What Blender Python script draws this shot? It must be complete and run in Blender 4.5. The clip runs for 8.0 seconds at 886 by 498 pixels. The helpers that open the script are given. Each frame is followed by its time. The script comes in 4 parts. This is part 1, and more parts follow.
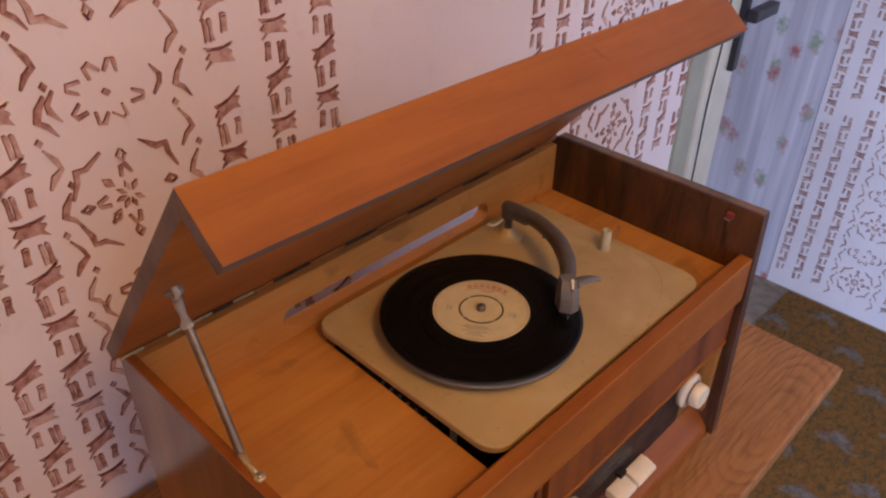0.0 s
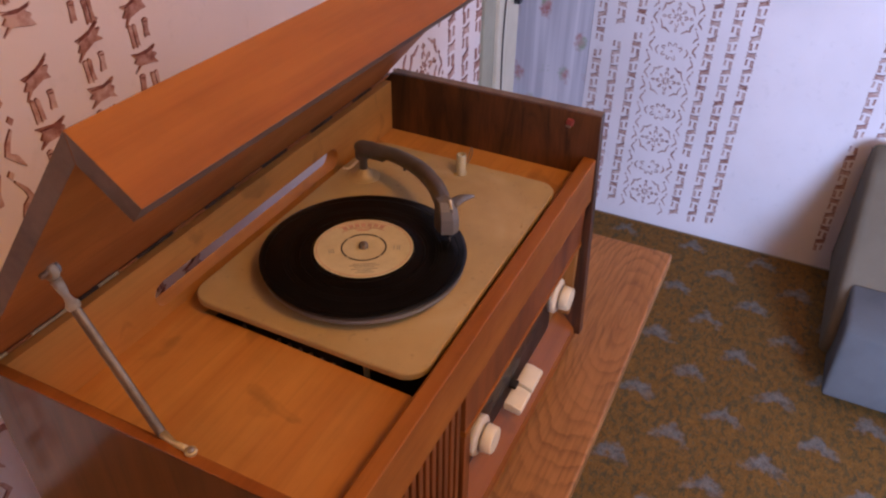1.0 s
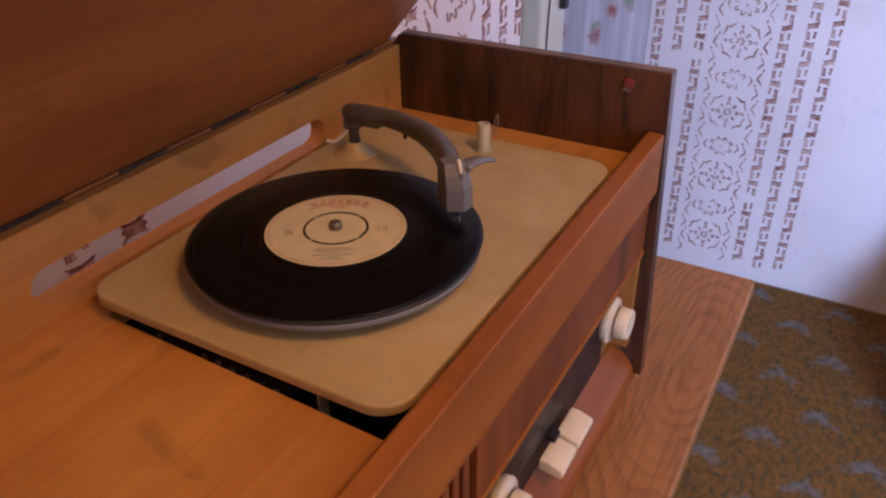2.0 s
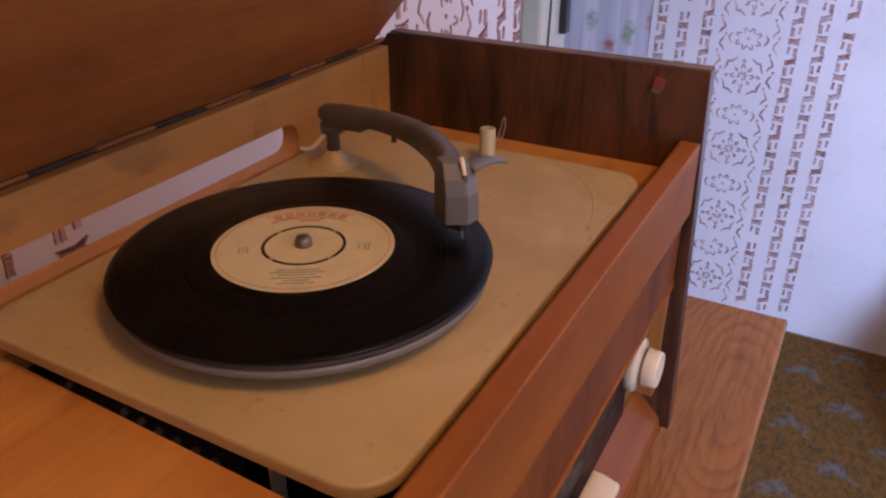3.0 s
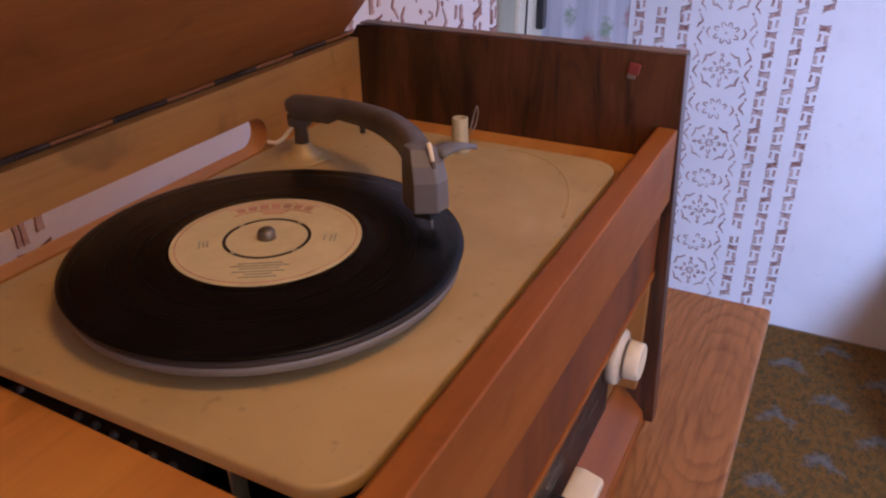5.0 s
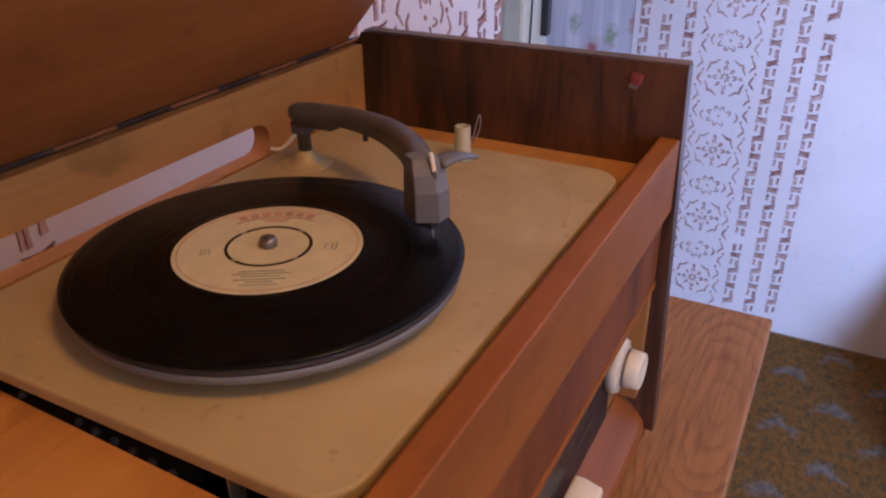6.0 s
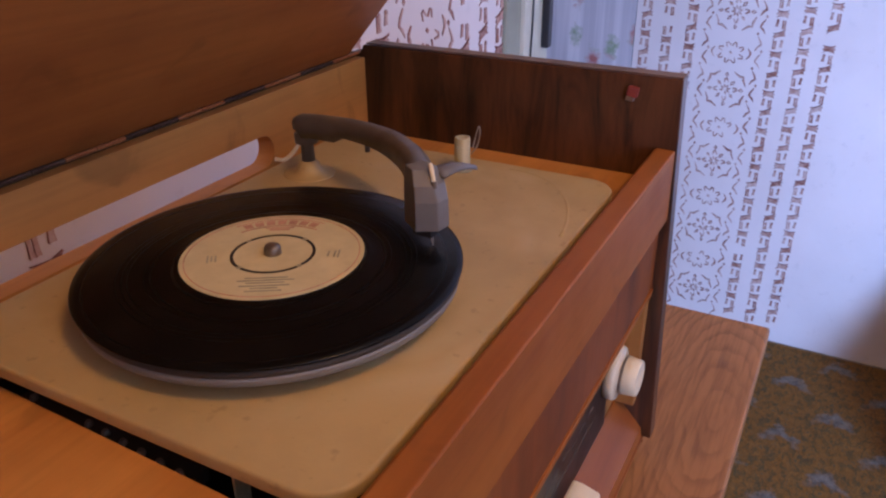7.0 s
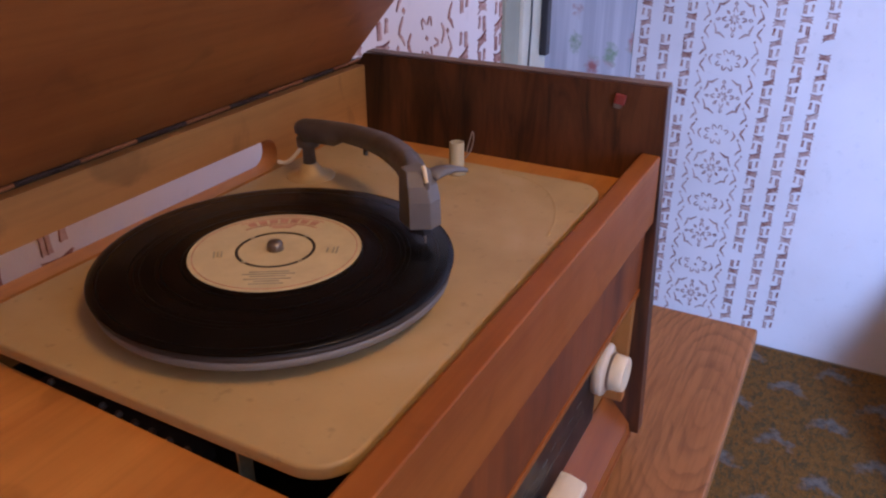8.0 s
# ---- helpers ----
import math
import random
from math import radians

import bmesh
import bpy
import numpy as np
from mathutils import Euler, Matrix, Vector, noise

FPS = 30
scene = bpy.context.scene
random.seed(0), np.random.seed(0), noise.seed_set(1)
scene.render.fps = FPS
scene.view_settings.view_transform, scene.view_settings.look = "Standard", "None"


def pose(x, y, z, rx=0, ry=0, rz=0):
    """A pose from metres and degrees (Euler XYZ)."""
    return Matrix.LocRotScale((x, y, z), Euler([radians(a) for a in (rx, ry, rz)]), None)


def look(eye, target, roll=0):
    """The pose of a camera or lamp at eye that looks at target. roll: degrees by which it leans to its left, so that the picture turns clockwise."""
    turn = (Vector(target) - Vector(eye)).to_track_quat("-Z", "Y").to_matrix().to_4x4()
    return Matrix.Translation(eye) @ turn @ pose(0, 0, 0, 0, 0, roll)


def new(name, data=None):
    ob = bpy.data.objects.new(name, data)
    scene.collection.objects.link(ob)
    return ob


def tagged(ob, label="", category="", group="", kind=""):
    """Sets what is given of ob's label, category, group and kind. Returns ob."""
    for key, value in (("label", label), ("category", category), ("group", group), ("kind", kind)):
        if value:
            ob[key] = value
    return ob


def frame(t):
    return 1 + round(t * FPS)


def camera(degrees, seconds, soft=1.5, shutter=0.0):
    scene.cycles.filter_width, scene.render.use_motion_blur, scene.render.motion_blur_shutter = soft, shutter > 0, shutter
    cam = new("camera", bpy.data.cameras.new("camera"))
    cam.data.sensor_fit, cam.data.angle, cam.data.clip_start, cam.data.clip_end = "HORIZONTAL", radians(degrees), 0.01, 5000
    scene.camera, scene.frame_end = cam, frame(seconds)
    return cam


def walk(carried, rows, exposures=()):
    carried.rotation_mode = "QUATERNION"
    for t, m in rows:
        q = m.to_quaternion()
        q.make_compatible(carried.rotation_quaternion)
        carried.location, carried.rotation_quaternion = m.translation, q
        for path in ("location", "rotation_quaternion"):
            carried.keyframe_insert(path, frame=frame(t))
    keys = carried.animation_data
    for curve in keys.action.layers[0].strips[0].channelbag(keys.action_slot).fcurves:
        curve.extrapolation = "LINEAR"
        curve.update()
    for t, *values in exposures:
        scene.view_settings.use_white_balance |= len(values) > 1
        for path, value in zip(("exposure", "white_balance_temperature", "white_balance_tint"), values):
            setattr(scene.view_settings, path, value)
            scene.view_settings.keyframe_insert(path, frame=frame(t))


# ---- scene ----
cam = camera(59.8, 8.0, soft=2.2)
PATH = [
    (0, (0.342, -0.406, 1.598), (-0.801, 0.791, 0.475), 0.9),
    (0.3, (0.316, -0.431, 1.603), (-0.678, 0.889, 0.476), 0.5),
    (0.5, (0.298, -0.443, 1.606), (-0.602, 0.949, 0.487), 0.2),
    (0.7, (0.289, -0.457, 1.599), (-0.498, 0.999, 0.476), 0.7),
    (1, (0.296, -0.453, 1.564), (-0.409, 1.004, 0.39), 0.8),
    (1.2, (0.296, -0.429, 1.524), (-0.463, 0.99, 0.337), -0.4),
    (1.5, (0.29, -0.385, 1.466), (-0.506, 1.062, 0.338), -0.9),
    (1.7, (0.278, -0.356, 1.44), (-0.555, 1.099, 0.35), -0.7),
    (2.8, (0.218, -0.251, 1.347), (-0.643, 1.278, 0.386), -0.8),
    (3, (0.214, -0.247, 1.344), (-0.644, 1.292, 0.398), -0.3),
    (3.5, (0.215, -0.246, 1.336), (-0.623, 1.313, 0.405), -0.7),
    (4, (0.218, -0.242, 1.33), (-0.601, 1.32, 0.387), -1.3),
    (4.5, (0.216, -0.237, 1.331), (-0.606, 1.324, 0.39), -1.2),
    (6, (0.217, -0.235, 1.335), (-0.619, 1.325, 0.404), -0.6),
    (6.5, (0.219, -0.238, 1.337), (-0.624, 1.327, 0.42), -0.5),
    (7, (0.223, -0.243, 1.339), (-0.624, 1.325, 0.431), -0.6),
    (7.5, (0.229, -0.252, 1.343), (-0.625, 1.315, 0.441), -0.6),
    (8, (0.238, -0.261, 1.346), (-0.615, 1.311, 0.451), -0.3),
]
walk(cam, [(t, look(eye, target, roll)) for t, eye, target, roll in PATH],
     ((0, 0.0, 7100, 14), (0.5, 0.0, 7450, 22), (1.2, 0.0, 7150, 22), (3, 0.0, 6750, 20), (4.5, 0.0, 6600, 20), (6.5, 0.0, 6250, 18), (8, 0.0, 6000, 18)))

# ---- light: a window behind and to one side, and an added warm fill lamp ----
FLOOR = 0.035
world = bpy.data.worlds.new("sky")
scene.world = world
world.use_nodes = True
wn = world.node_tree
sky = wn.nodes.new("ShaderNodeTexSky")
sky.sky_type, sky.sun_disc = "NISHITA", False
sky.sun_elevation, sky.sun_rotation = radians(35), radians(120)
wn.links.new(sky.outputs[0], wn.nodes["Background"].inputs[0])
wn.nodes["Background"].inputs[1].default_value = 0.1


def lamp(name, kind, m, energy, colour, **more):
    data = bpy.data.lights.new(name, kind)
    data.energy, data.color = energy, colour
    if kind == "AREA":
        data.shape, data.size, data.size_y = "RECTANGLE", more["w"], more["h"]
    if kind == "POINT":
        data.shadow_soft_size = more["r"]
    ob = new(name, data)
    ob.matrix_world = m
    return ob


WIN_X, WIN_Z, WIN_Y = (1.32, 2.55), (0.85, 2.20), -2.3
lamp("window_light", "AREA", look((1.935, WIN_Y + 0.03, 1.5), (1.4, 0, 1.35)), 335, (0.345, 0.55, 1.0), w=1.15, h=1.25)
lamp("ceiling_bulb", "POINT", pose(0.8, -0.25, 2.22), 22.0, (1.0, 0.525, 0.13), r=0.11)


# ---- materials ----
class Nodes:
    """A small node builder."""

    def __init__(self, name):
        self.mat = bpy.data.materials.new(name)
        self.mat.use_nodes = True
        self.tree = self.mat.node_tree
        self.bsdf = self.tree.nodes["Principled BSDF"]
        self.coord = self.tree.nodes.new("ShaderNodeTexCoord").outputs["Object"]

    def node(self, kind, **inputs):
        n = self.tree.nodes.new(kind)
        for key, value in inputs.items():
            key = key.replace("_", " ")
            if hasattr(value, "links"):
                self.tree.links.new(value, n.inputs[key])
            else:
                n.inputs[key].default_value = value
        return n

    def link(self, out, socket):
        self.tree.links.new(out, socket)

    def mapped(self, scale, rot=(0, 0, 0), loc=(0, 0, 0)):
        n = self.node("ShaderNodeMapping", Vector=self.coord)
        n.inputs["Scale"].default_value, n.inputs["Location"].default_value = scale, loc
        n.inputs["Rotation"].default_value = [radians(a) for a in rot]
        return n.outputs[0]

    def noise(self, scale, detail=4.0, vec=None, rough=0.5, dist=0.0):
        return self.node("ShaderNodeTexNoise", Vector=vec or self.coord, Scale=scale, Detail=detail, Roughness=rough, Distortion=dist).outputs[0]

    def ramp(self, fac, *stops):
        n = self.node("ShaderNodeValToRGB", Fac=fac)
        while len(n.color_ramp.elements) < len(stops):
            n.color_ramp.elements.new(0.5)
        for e, (p, c) in zip(n.color_ramp.elements, stops):
            e.position, e.color = p, (*c, 1) if isinstance(c, tuple) else (c, c, c, 1)
        return n.outputs[0]

    def mix(self, fac, a, b, mode="MIX"):
        n = self.tree.nodes.new("ShaderNodeMix")
        n.data_type, n.blend_type = "RGBA", mode
        for socket, value in ((n.inputs["Factor"], fac), (n.inputs[6], a), (n.inputs[7], b)):
            if hasattr(value, "links"):
                self.link(value, socket)
            elif isinstance(value, tuple):
                socket.default_value = (*value, 1)
            else:
                socket.default_value = value
        return n.outputs[2]

    def math(self, op, a, b=0.0, c=0.0):
        n = self.tree.nodes.new("ShaderNodeMath")
        n.operation = op
        for socket, value in zip(n.inputs, (a, b, c)):
            if hasattr(value, "links"):
                self.link(value, socket)
            else:
                socket.default_value = value
        return n.outputs[0]

    def bump(self, height, strength, distance=0.001):
        n = self.node("ShaderNodeBump", Height=height, Strength=strength, Distance=distance)
        self.link(n.outputs[0], self.bsdf.inputs["Normal"])

    def done(self, colour, rough=0.5, metal=0.0, coat=0.0, coat_rough=0.1, spec=0.5):
        for key, value in (("Base Color", colour), ("Roughness", rough), ("Metallic", metal), ("Coat Weight", coat), ("Coat Roughness", coat_rough), ("Specular IOR Level", spec)):
            if hasattr(value, "links"):
                self.link(value, self.bsdf.inputs[key])
            elif isinstance(value, tuple):
                self.bsdf.inputs[key].default_value = (*value, 1)
            else:
                self.bsdf.inputs[key].default_value = value
        return self.mat


def wood(name, light, dark, grain="y", rough=0.38, coat=0.3, streak=0.5, fine=1.0, blotch=0.35, spec=0.45):
    """Varnished wood: long streaks along the grain, fine pores, and worn blotches."""
    n = Nodes(name)
    stretch = {"x": (0.06, 1, 1), "y": (1, 0.06, 1), "z": (1, 1, 0.06)}[grain]
    v = n.mapped(stretch)
    broad = n.noise(26, 5, v, 0.55, 0.6)
    thin = n.noise(190 * fine, 4, v, 0.6, 0.2)
    wear = n.noise(9, 5, None, 0.6)
    a = n.ramp(broad, (0.5 - 0.28 * streak - 0.05, dark), (0.5 + 0.12, light))
    pores = n.ramp(thin, (0.30, 0.72), (0.55, 1.0))
    c = n.mix(0.45, a, pores, "MULTIPLY")
    stains = n.ramp(wear, (0.32, 0.62), (0.6, 1.0))
    c = n.mix(blotch, c, stains, "MULTIPLY")
    spots = n.noise(23, 3, None, 0.4, 0.8)
    c = n.mix(blotch, c, n.ramp(spots, (0.27, 0.45), (0.36, 1.0)), "MULTIPLY")
    r = n.ramp(wear, (0.3, rough + 0.12), (0.7, rough - 0.04))
    n.bump(thin, 0.08, 0.0006)
    return n.done(c, r, coat=coat, coat_rough=0.18, spec=spec)


M = {}
M["lid"] = wood("lid_veneer", (0.33, 0.112, 0.021), (0.22, 0.063, 0.011), "y", 0.46, 0.03, 0.6, spec=0.25)
M["lid_in"] = wood("lid_inner", (0.38, 0.122, 0.023), (0.26, 0.073, 0.014), "y", 0.5, 0.05, 0.5)
M["deck"] = wood("light_deck", (0.58, 0.255, 0.058), (0.48, 0.190, 0.040), "y", 0.50, 0.05, 0.35, 1.0, 0.5)
M["rail"] = wood("rail_wood", (0.34, 0.112, 0.019), (0.23, 0.064, 0.010), "y", 0.46, 0.03, 0.6, spec=0.22)
M["base"] = wood("base_wood", (0.31, 0.096, 0.018), (0.21, 0.055, 0.009), "y", 0.42, 0.0, 0.6, spec=0.3)
M["front"] = wood("front_veneer", (0.24, 0.066, 0.016), (0.085, 0.021, 0.007), "z", 0.34, 0.10, 0.6, spec=0.3)
M["cheek"] = wood("cheek_wood", (0.36, 0.16, 0.042), (0.26, 0.10, 0.026), "z", 0.5, 0.0, 0.4)
M["edge"] = wood("raw_edge", (0.20, 0.135, 0.10), (0.12, 0.08, 0.06), "y", 0.6, 0.0, 0.5)


def walnut():
    n = Nodes("dark_walnut")
    v = n.mapped((1, 1, 0.16))
    broad = n.noise(38, 5, v, 0.65, 1.6)
    big = n.noise(15, 4, v, 0.6, 1.1)
    thin = n.noise(260, 4, v, 0.6)
    a = n.ramp(broad, (0.34, (0.020, 0.010, 0.007)), (0.46, (0.072, 0.026, 0.012)), (0.62, (0.115, 0.041, 0.017)))
    c = n.mix(0.75, a, n.ramp(big, (0.38, 0.30), (0.52, 1.0)), "MULTIPLY")
    c = n.mix(0.4, c, n.ramp(thin, (0.3, 0.5), (0.55, 1.0)), "MULTIPLY")
    n.bump(thin, 0.08, 0.0005)
    return n.done(c, 0.36, coat=0.25, coat_rough=0.22)


M["walnut"] = walnut()


def lacquered():
    """Dark veneer under a thick mirror-bright lacquer."""
    n = Nodes("lacquered_side")
    v = n.mapped((1, 1, 0.06))
    broad = n.noise(30, 4, v, 0.55, 0.8)
    thin = n.noise(220, 4, v, 0.6)
    c = n.ramp(broad, (0.38, (0.035, 0.012, 0.006)), (0.60, (0.12, 0.040, 0.014)))
    c = n.mix(0.4, c, n.ramp(thin, (0.3, 0.6), (0.55, 1.0)), "MULTIPLY")
    n.bump(n.noise(14, 3), 0.02, 0.001)
    n.bsdf.inputs["Coat IOR"].default_value = 1.5
    return n.done(c, 0.3, coat=0.75, coat_rough=0.06, spec=0.25)


M["lacquer"] = lacquered()


def table_wood():
    """Veneer with cathedral figure: nested, wavering growth lines."""
    n = Nodes("table_veneer")
    xyz = n.node("ShaderNodeSeparateXYZ", Vector=n.coord)
    # growth rings cut at a slant: long nested ovals round an eye in the veneer
    px = n.math("DIVIDE", n.math("SUBTRACT", xyz.outputs[0], 0.178), 0.030)
    py = n.math("DIVIDE", n.math("SUBTRACT", xyz.outputs[1], 0.352), 0.085)
    oval = n.math("SQRT", n.math("ADD", n.math("MULTIPLY", px, px), n.math("MULTIPLY", py, py)))
    sway = n.math("MULTIPLY", n.math("SUBTRACT", n.noise(9, 2, n.mapped((1, 0.5, 1)), 0.5), 0.5), 1.7)
    fret = n.math("MULTIPLY", n.math("SUBTRACT", n.noise(60, 4, n.mapped((1, 0.5, 1)), 0.6), 0.5), 0.34)
    rings = n.math("FRACT", n.math("MULTIPLY", n.math("ADD", oval, n.math("ADD", sway, fret)), 3.4))
    saw = n.ramp(rings, (0.0, 0.55), (0.14, 0.70), (0.40, 0.95), (0.85, 1.0), (1.0, 0.50))
    thin = n.noise(240, 4, n.mapped((1, 0.05, 1)), 0.6)
    wear = n.noise(6, 5)
    base = n.ramp(wear, (0.3, (0.34, 0.146, 0.045)), (0.7, (0.44, 0.200, 0.066)))
    c = n.mix(n.ramp(n.noise(14, 3), (0.35, 0.20), (0.65, 0.75)), base, saw, "MULTIPLY")
    c = n.mix(0.6, c, n.ramp(thin, (0.32, 0.45), (0.58, 1.0)), "MULTIPLY")
    n.bump(thin, 0.12, 0.0006)
    return n.done(c, n.ramp(wear, (0.3, 0.5), (0.7, 0.42)), coat=0.0, coat_rough=0.3, spec=0.3)


M["table"] = table_wood()


def plain(name, colour, rough=0.5, metal=0.0, vary=0.15, scale=14, grit=0.05, coat=0.0, spec=0.5):
    n = Nodes(name)
    dark = tuple(c * (1 - vary) for c in colour)
    wear = n.noise(scale, 6, None, 0.6)
    c = n.ramp(wear, (0.35, dark), (0.62, colour))
    fine = n.noise(420, 3)
    n.bump(fine, grit, 0.0005)
    r = n.ramp(wear, (0.3, min(1, rough + 0.1)), (0.7, max(0, rough - 0.05)))
    return n.done(c, r, metal, coat, spec=spec)


def enamel():
    """Old cream enamel, rubbed paler in soft sweeps under the arm and freckled with grime."""
    n = Nodes("cream_enamel")
    xyz = n.node("ShaderNodeSeparateXYZ", Vector=n.coord)
    px, py = n.math("SUBTRACT", xyz.outputs[0], -0.02), n.math("SUBTRACT", xyz.outputs[1], 0.06)
    d = n.math("SQRT", n.math("ADD", n.math("MULTIPLY", px, px), n.math("MULTIPLY", py, py)))
    d = n.math("ADD", d, n.math("MULTIPLY", n.noise(9, 3), 0.05))
    sweep = n.ramp(n.math("MULTIPLY", d, 5.0), (0.66, 0.0), (0.72, 1.0), (0.76, 0.25), (0.82, 0.8), (0.90, 0.0))
    wear = n.noise(16, 6, None, 0.6)
    c = n.ramp(wear, (0.35, (0.40, 0.285, 0.125)), (0.62, (0.46, 0.330, 0.145)))
    c = n.mix(n.math("MULTIPLY", sweep, n.ramp(n.noise(14, 3), (0.4, 0.0), (0.65, 0.45))), c, (0.56, 0.45, 0.27))
    c = n.mix(0.5, c, n.ramp(n.noise(150, 3), (0.26, 0.6), (0.36, 1.0)), "MULTIPLY")
    n.bump(n.noise(420, 3), 0.1, 0.0005)
    return n.done(c, n.ramp(wear, (0.3, 0.54), (0.7, 0.40)))


M["plate"] = enamel()
M["platter"] = plain("grey_platter", (0.22, 0.22, 0.22), 0.5, 0.2, 0.15)
M["arm"] = plain("grey_plastic", (0.100, 0.086, 0.076), 0.38, 0, 0.22, 40, 0.05)
M["head"] = plain("head_plastic", (0.150, 0.146, 0.146), 0.34, 0, 0.15, 50, 0.05)
M["cream"] = plain("cream_plastic", (0.66, 0.58, 0.44), 0.36, 0, 0.12, 60, 0.04)
M["rest"] = plain("greenish_plastic", (0.40, 0.37, 0.25), 0.4, 0, 0.12, 60, 0.04)
M["white"] = plain("ivory_plastic", (0.80, 0.70, 0.50), 0.32, 0, 0.10, 50, 0.03)
# Black for painted shade in gaps, and for parts that are black themselves.
M["black"] = plain("black_shade_and_parts", (0.012, 0.010, 0.009), 0.7, 0, 0.3)
M["blackgloss"] = plain("black_glass", (0.016, 0.014, 0.014), 0.34, 0, 0.3, 30, 0.05, 0.0, 0.35)
M["hinge"] = plain("browned_hinge_steel", (0.075, 0.040, 0.024), 0.65, 0, 0.5, 90, 0.1, 0.0, 0.2)
M["rubber"] = plain("dark_rubber", (0.035, 0.028, 0.024), 0.6)
M["steel"] = plain("dull_steel", (0.42, 0.40, 0.37), 0.38, 0.9, 0.35, 60, 0.12)
M["stay"] = plain("tarnished_tube", (0.27, 0.20, 0.13), 0.33, 0.85, 0.4, 60, 0.12)
M["stay_end"] = plain("yellowed_end_piece", (0.50, 0.40, 0.27), 0.45, 0.1, 0.25, 80, 0.08)
M["brass"] = plain("aged_brass", (0.62, 0.50, 0.28), 0.38, 0.6, 0.3, 80, 0.1)
M["pewter"] = plain("spindle_metal", (0.25, 0.22, 0.19), 0.4, 0.8, 0.2, 90)
M["red"] = plain("red_plastic", (0.22, 0.035, 0.026), 0.5)
M["casing"] = plain("casing_paint", (0.60, 0.60, 0.50), 0.5, 0, 0.15, 7)
M["casing_green"] = plain("green_grey_paint", (0.34, 0.36, 0.28), 0.5, 0, 0.2, 7)
M["darkmetal"] = plain("dark_handle", (0.03, 0.03, 0.035), 0.4, 0.3, 0.2)
M["ceiling"] = plain("ceiling_paint", (0.72, 0.66, 0.58), 0.8, 0, 0.05, 3)
# Unseen room walls are peach so that they bounce warm light.
M["roomwall"] = plain("peach_bounce_wall", (0.46, 0.32, 0.235), 0.85, 0, 0.08, 3)
M["lino"] = plain("worn_lino", (0.31, 0.25, 0.18), 0.55, 0, 0.45, 22, 0.3)
M["sill"] = plain("white_frame_paint", (0.78, 0.78, 0.76), 0.4, 0, 0.06, 8)


def limewash(name, colour):
    """Painted plaster: faint roller texture, soft unevenness and small pits."""
    n = Nodes(name)
    soft = n.noise(3.2, 4)
    roll = n.noise(120, 5, None, 0.65)
    pits = n.noise(34, 6, None, 0.7)
    dark = tuple(c * 0.9 for c in colour)
    c = n.ramp(soft, (0.35, dark), (0.65, colour))
    c = n.mix(0.35, c, n.ramp(pits, (0.28, 0.75), (0.42, 1.0)), "MULTIPLY")
    h = n.math("ADD", n.math("MULTIPLY", roll, 0.5), pits)
    n.bump(h, 0.25, 0.002)
    return n.done(c, 0.85)


M["wall"] = limewash("wall_paint", (0.80, 0.745, 0.76))


def stencil():
    """Roller-stencilled paint, thick at some edges and starved in the middle of a mark."""
    n = Nodes("stencil_paint")
    geo = n.tree.nodes.new("ShaderNodeNewGeometry").outputs["Random Per Island"]
    patch = n.noise(95, 3, None, 0.55)
    f = n.math("ADD", n.math("MULTIPLY", geo, 0.30), patch)
    c = n.ramp(f, (0.40, (0.24, 0.094, 0.072)), (0.58, (0.42, 0.235, 0.200)), (0.85, (0.60, 0.44, 0.40)))
    return n.done(c, 0.75)


M["stencil"] = stencil()


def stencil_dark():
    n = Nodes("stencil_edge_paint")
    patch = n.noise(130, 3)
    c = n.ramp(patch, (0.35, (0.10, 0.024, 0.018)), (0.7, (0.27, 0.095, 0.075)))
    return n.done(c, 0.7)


M["stencil_dark"] = stencil_dark()


def floral():
    """Old washed floral paper: pale lilac with blurred reddish and green sprigs."""
    n = Nodes("floral_paper")
    v = n.mapped((1, 1, 0.62))
    blot = n.node("ShaderNodeTexVoronoi", Vector=v, Scale=13.0, Randomness=0.9)
    d = n.math("ADD", blot.outputs["Distance"], n.math("MULTIPLY", n.noise(70, 4), 0.45))
    spot = n.ramp(d, (0.38, 1.0), (0.56, 0.0))
    tint = n.ramp(n.noise(9, 2), (0.44, (0.42, 0.13, 0.12)), (0.5, (0.50, 0.30, 0.30)), (0.56, (0.27, 0.36, 0.24)))
    stripe = n.noise(9, 3, n.mapped((4, 1, 0.15)))
    paper = n.ramp(stripe, (0.38, (0.50, 0.49, 0.56)), (0.62, (0.70, 0.68, 0.74)))
    c = n.mix(n.math("MULTIPLY", spot, 0.95), paper, tint)
    return n.done(c, 0.8)


M["floral"] = floral()


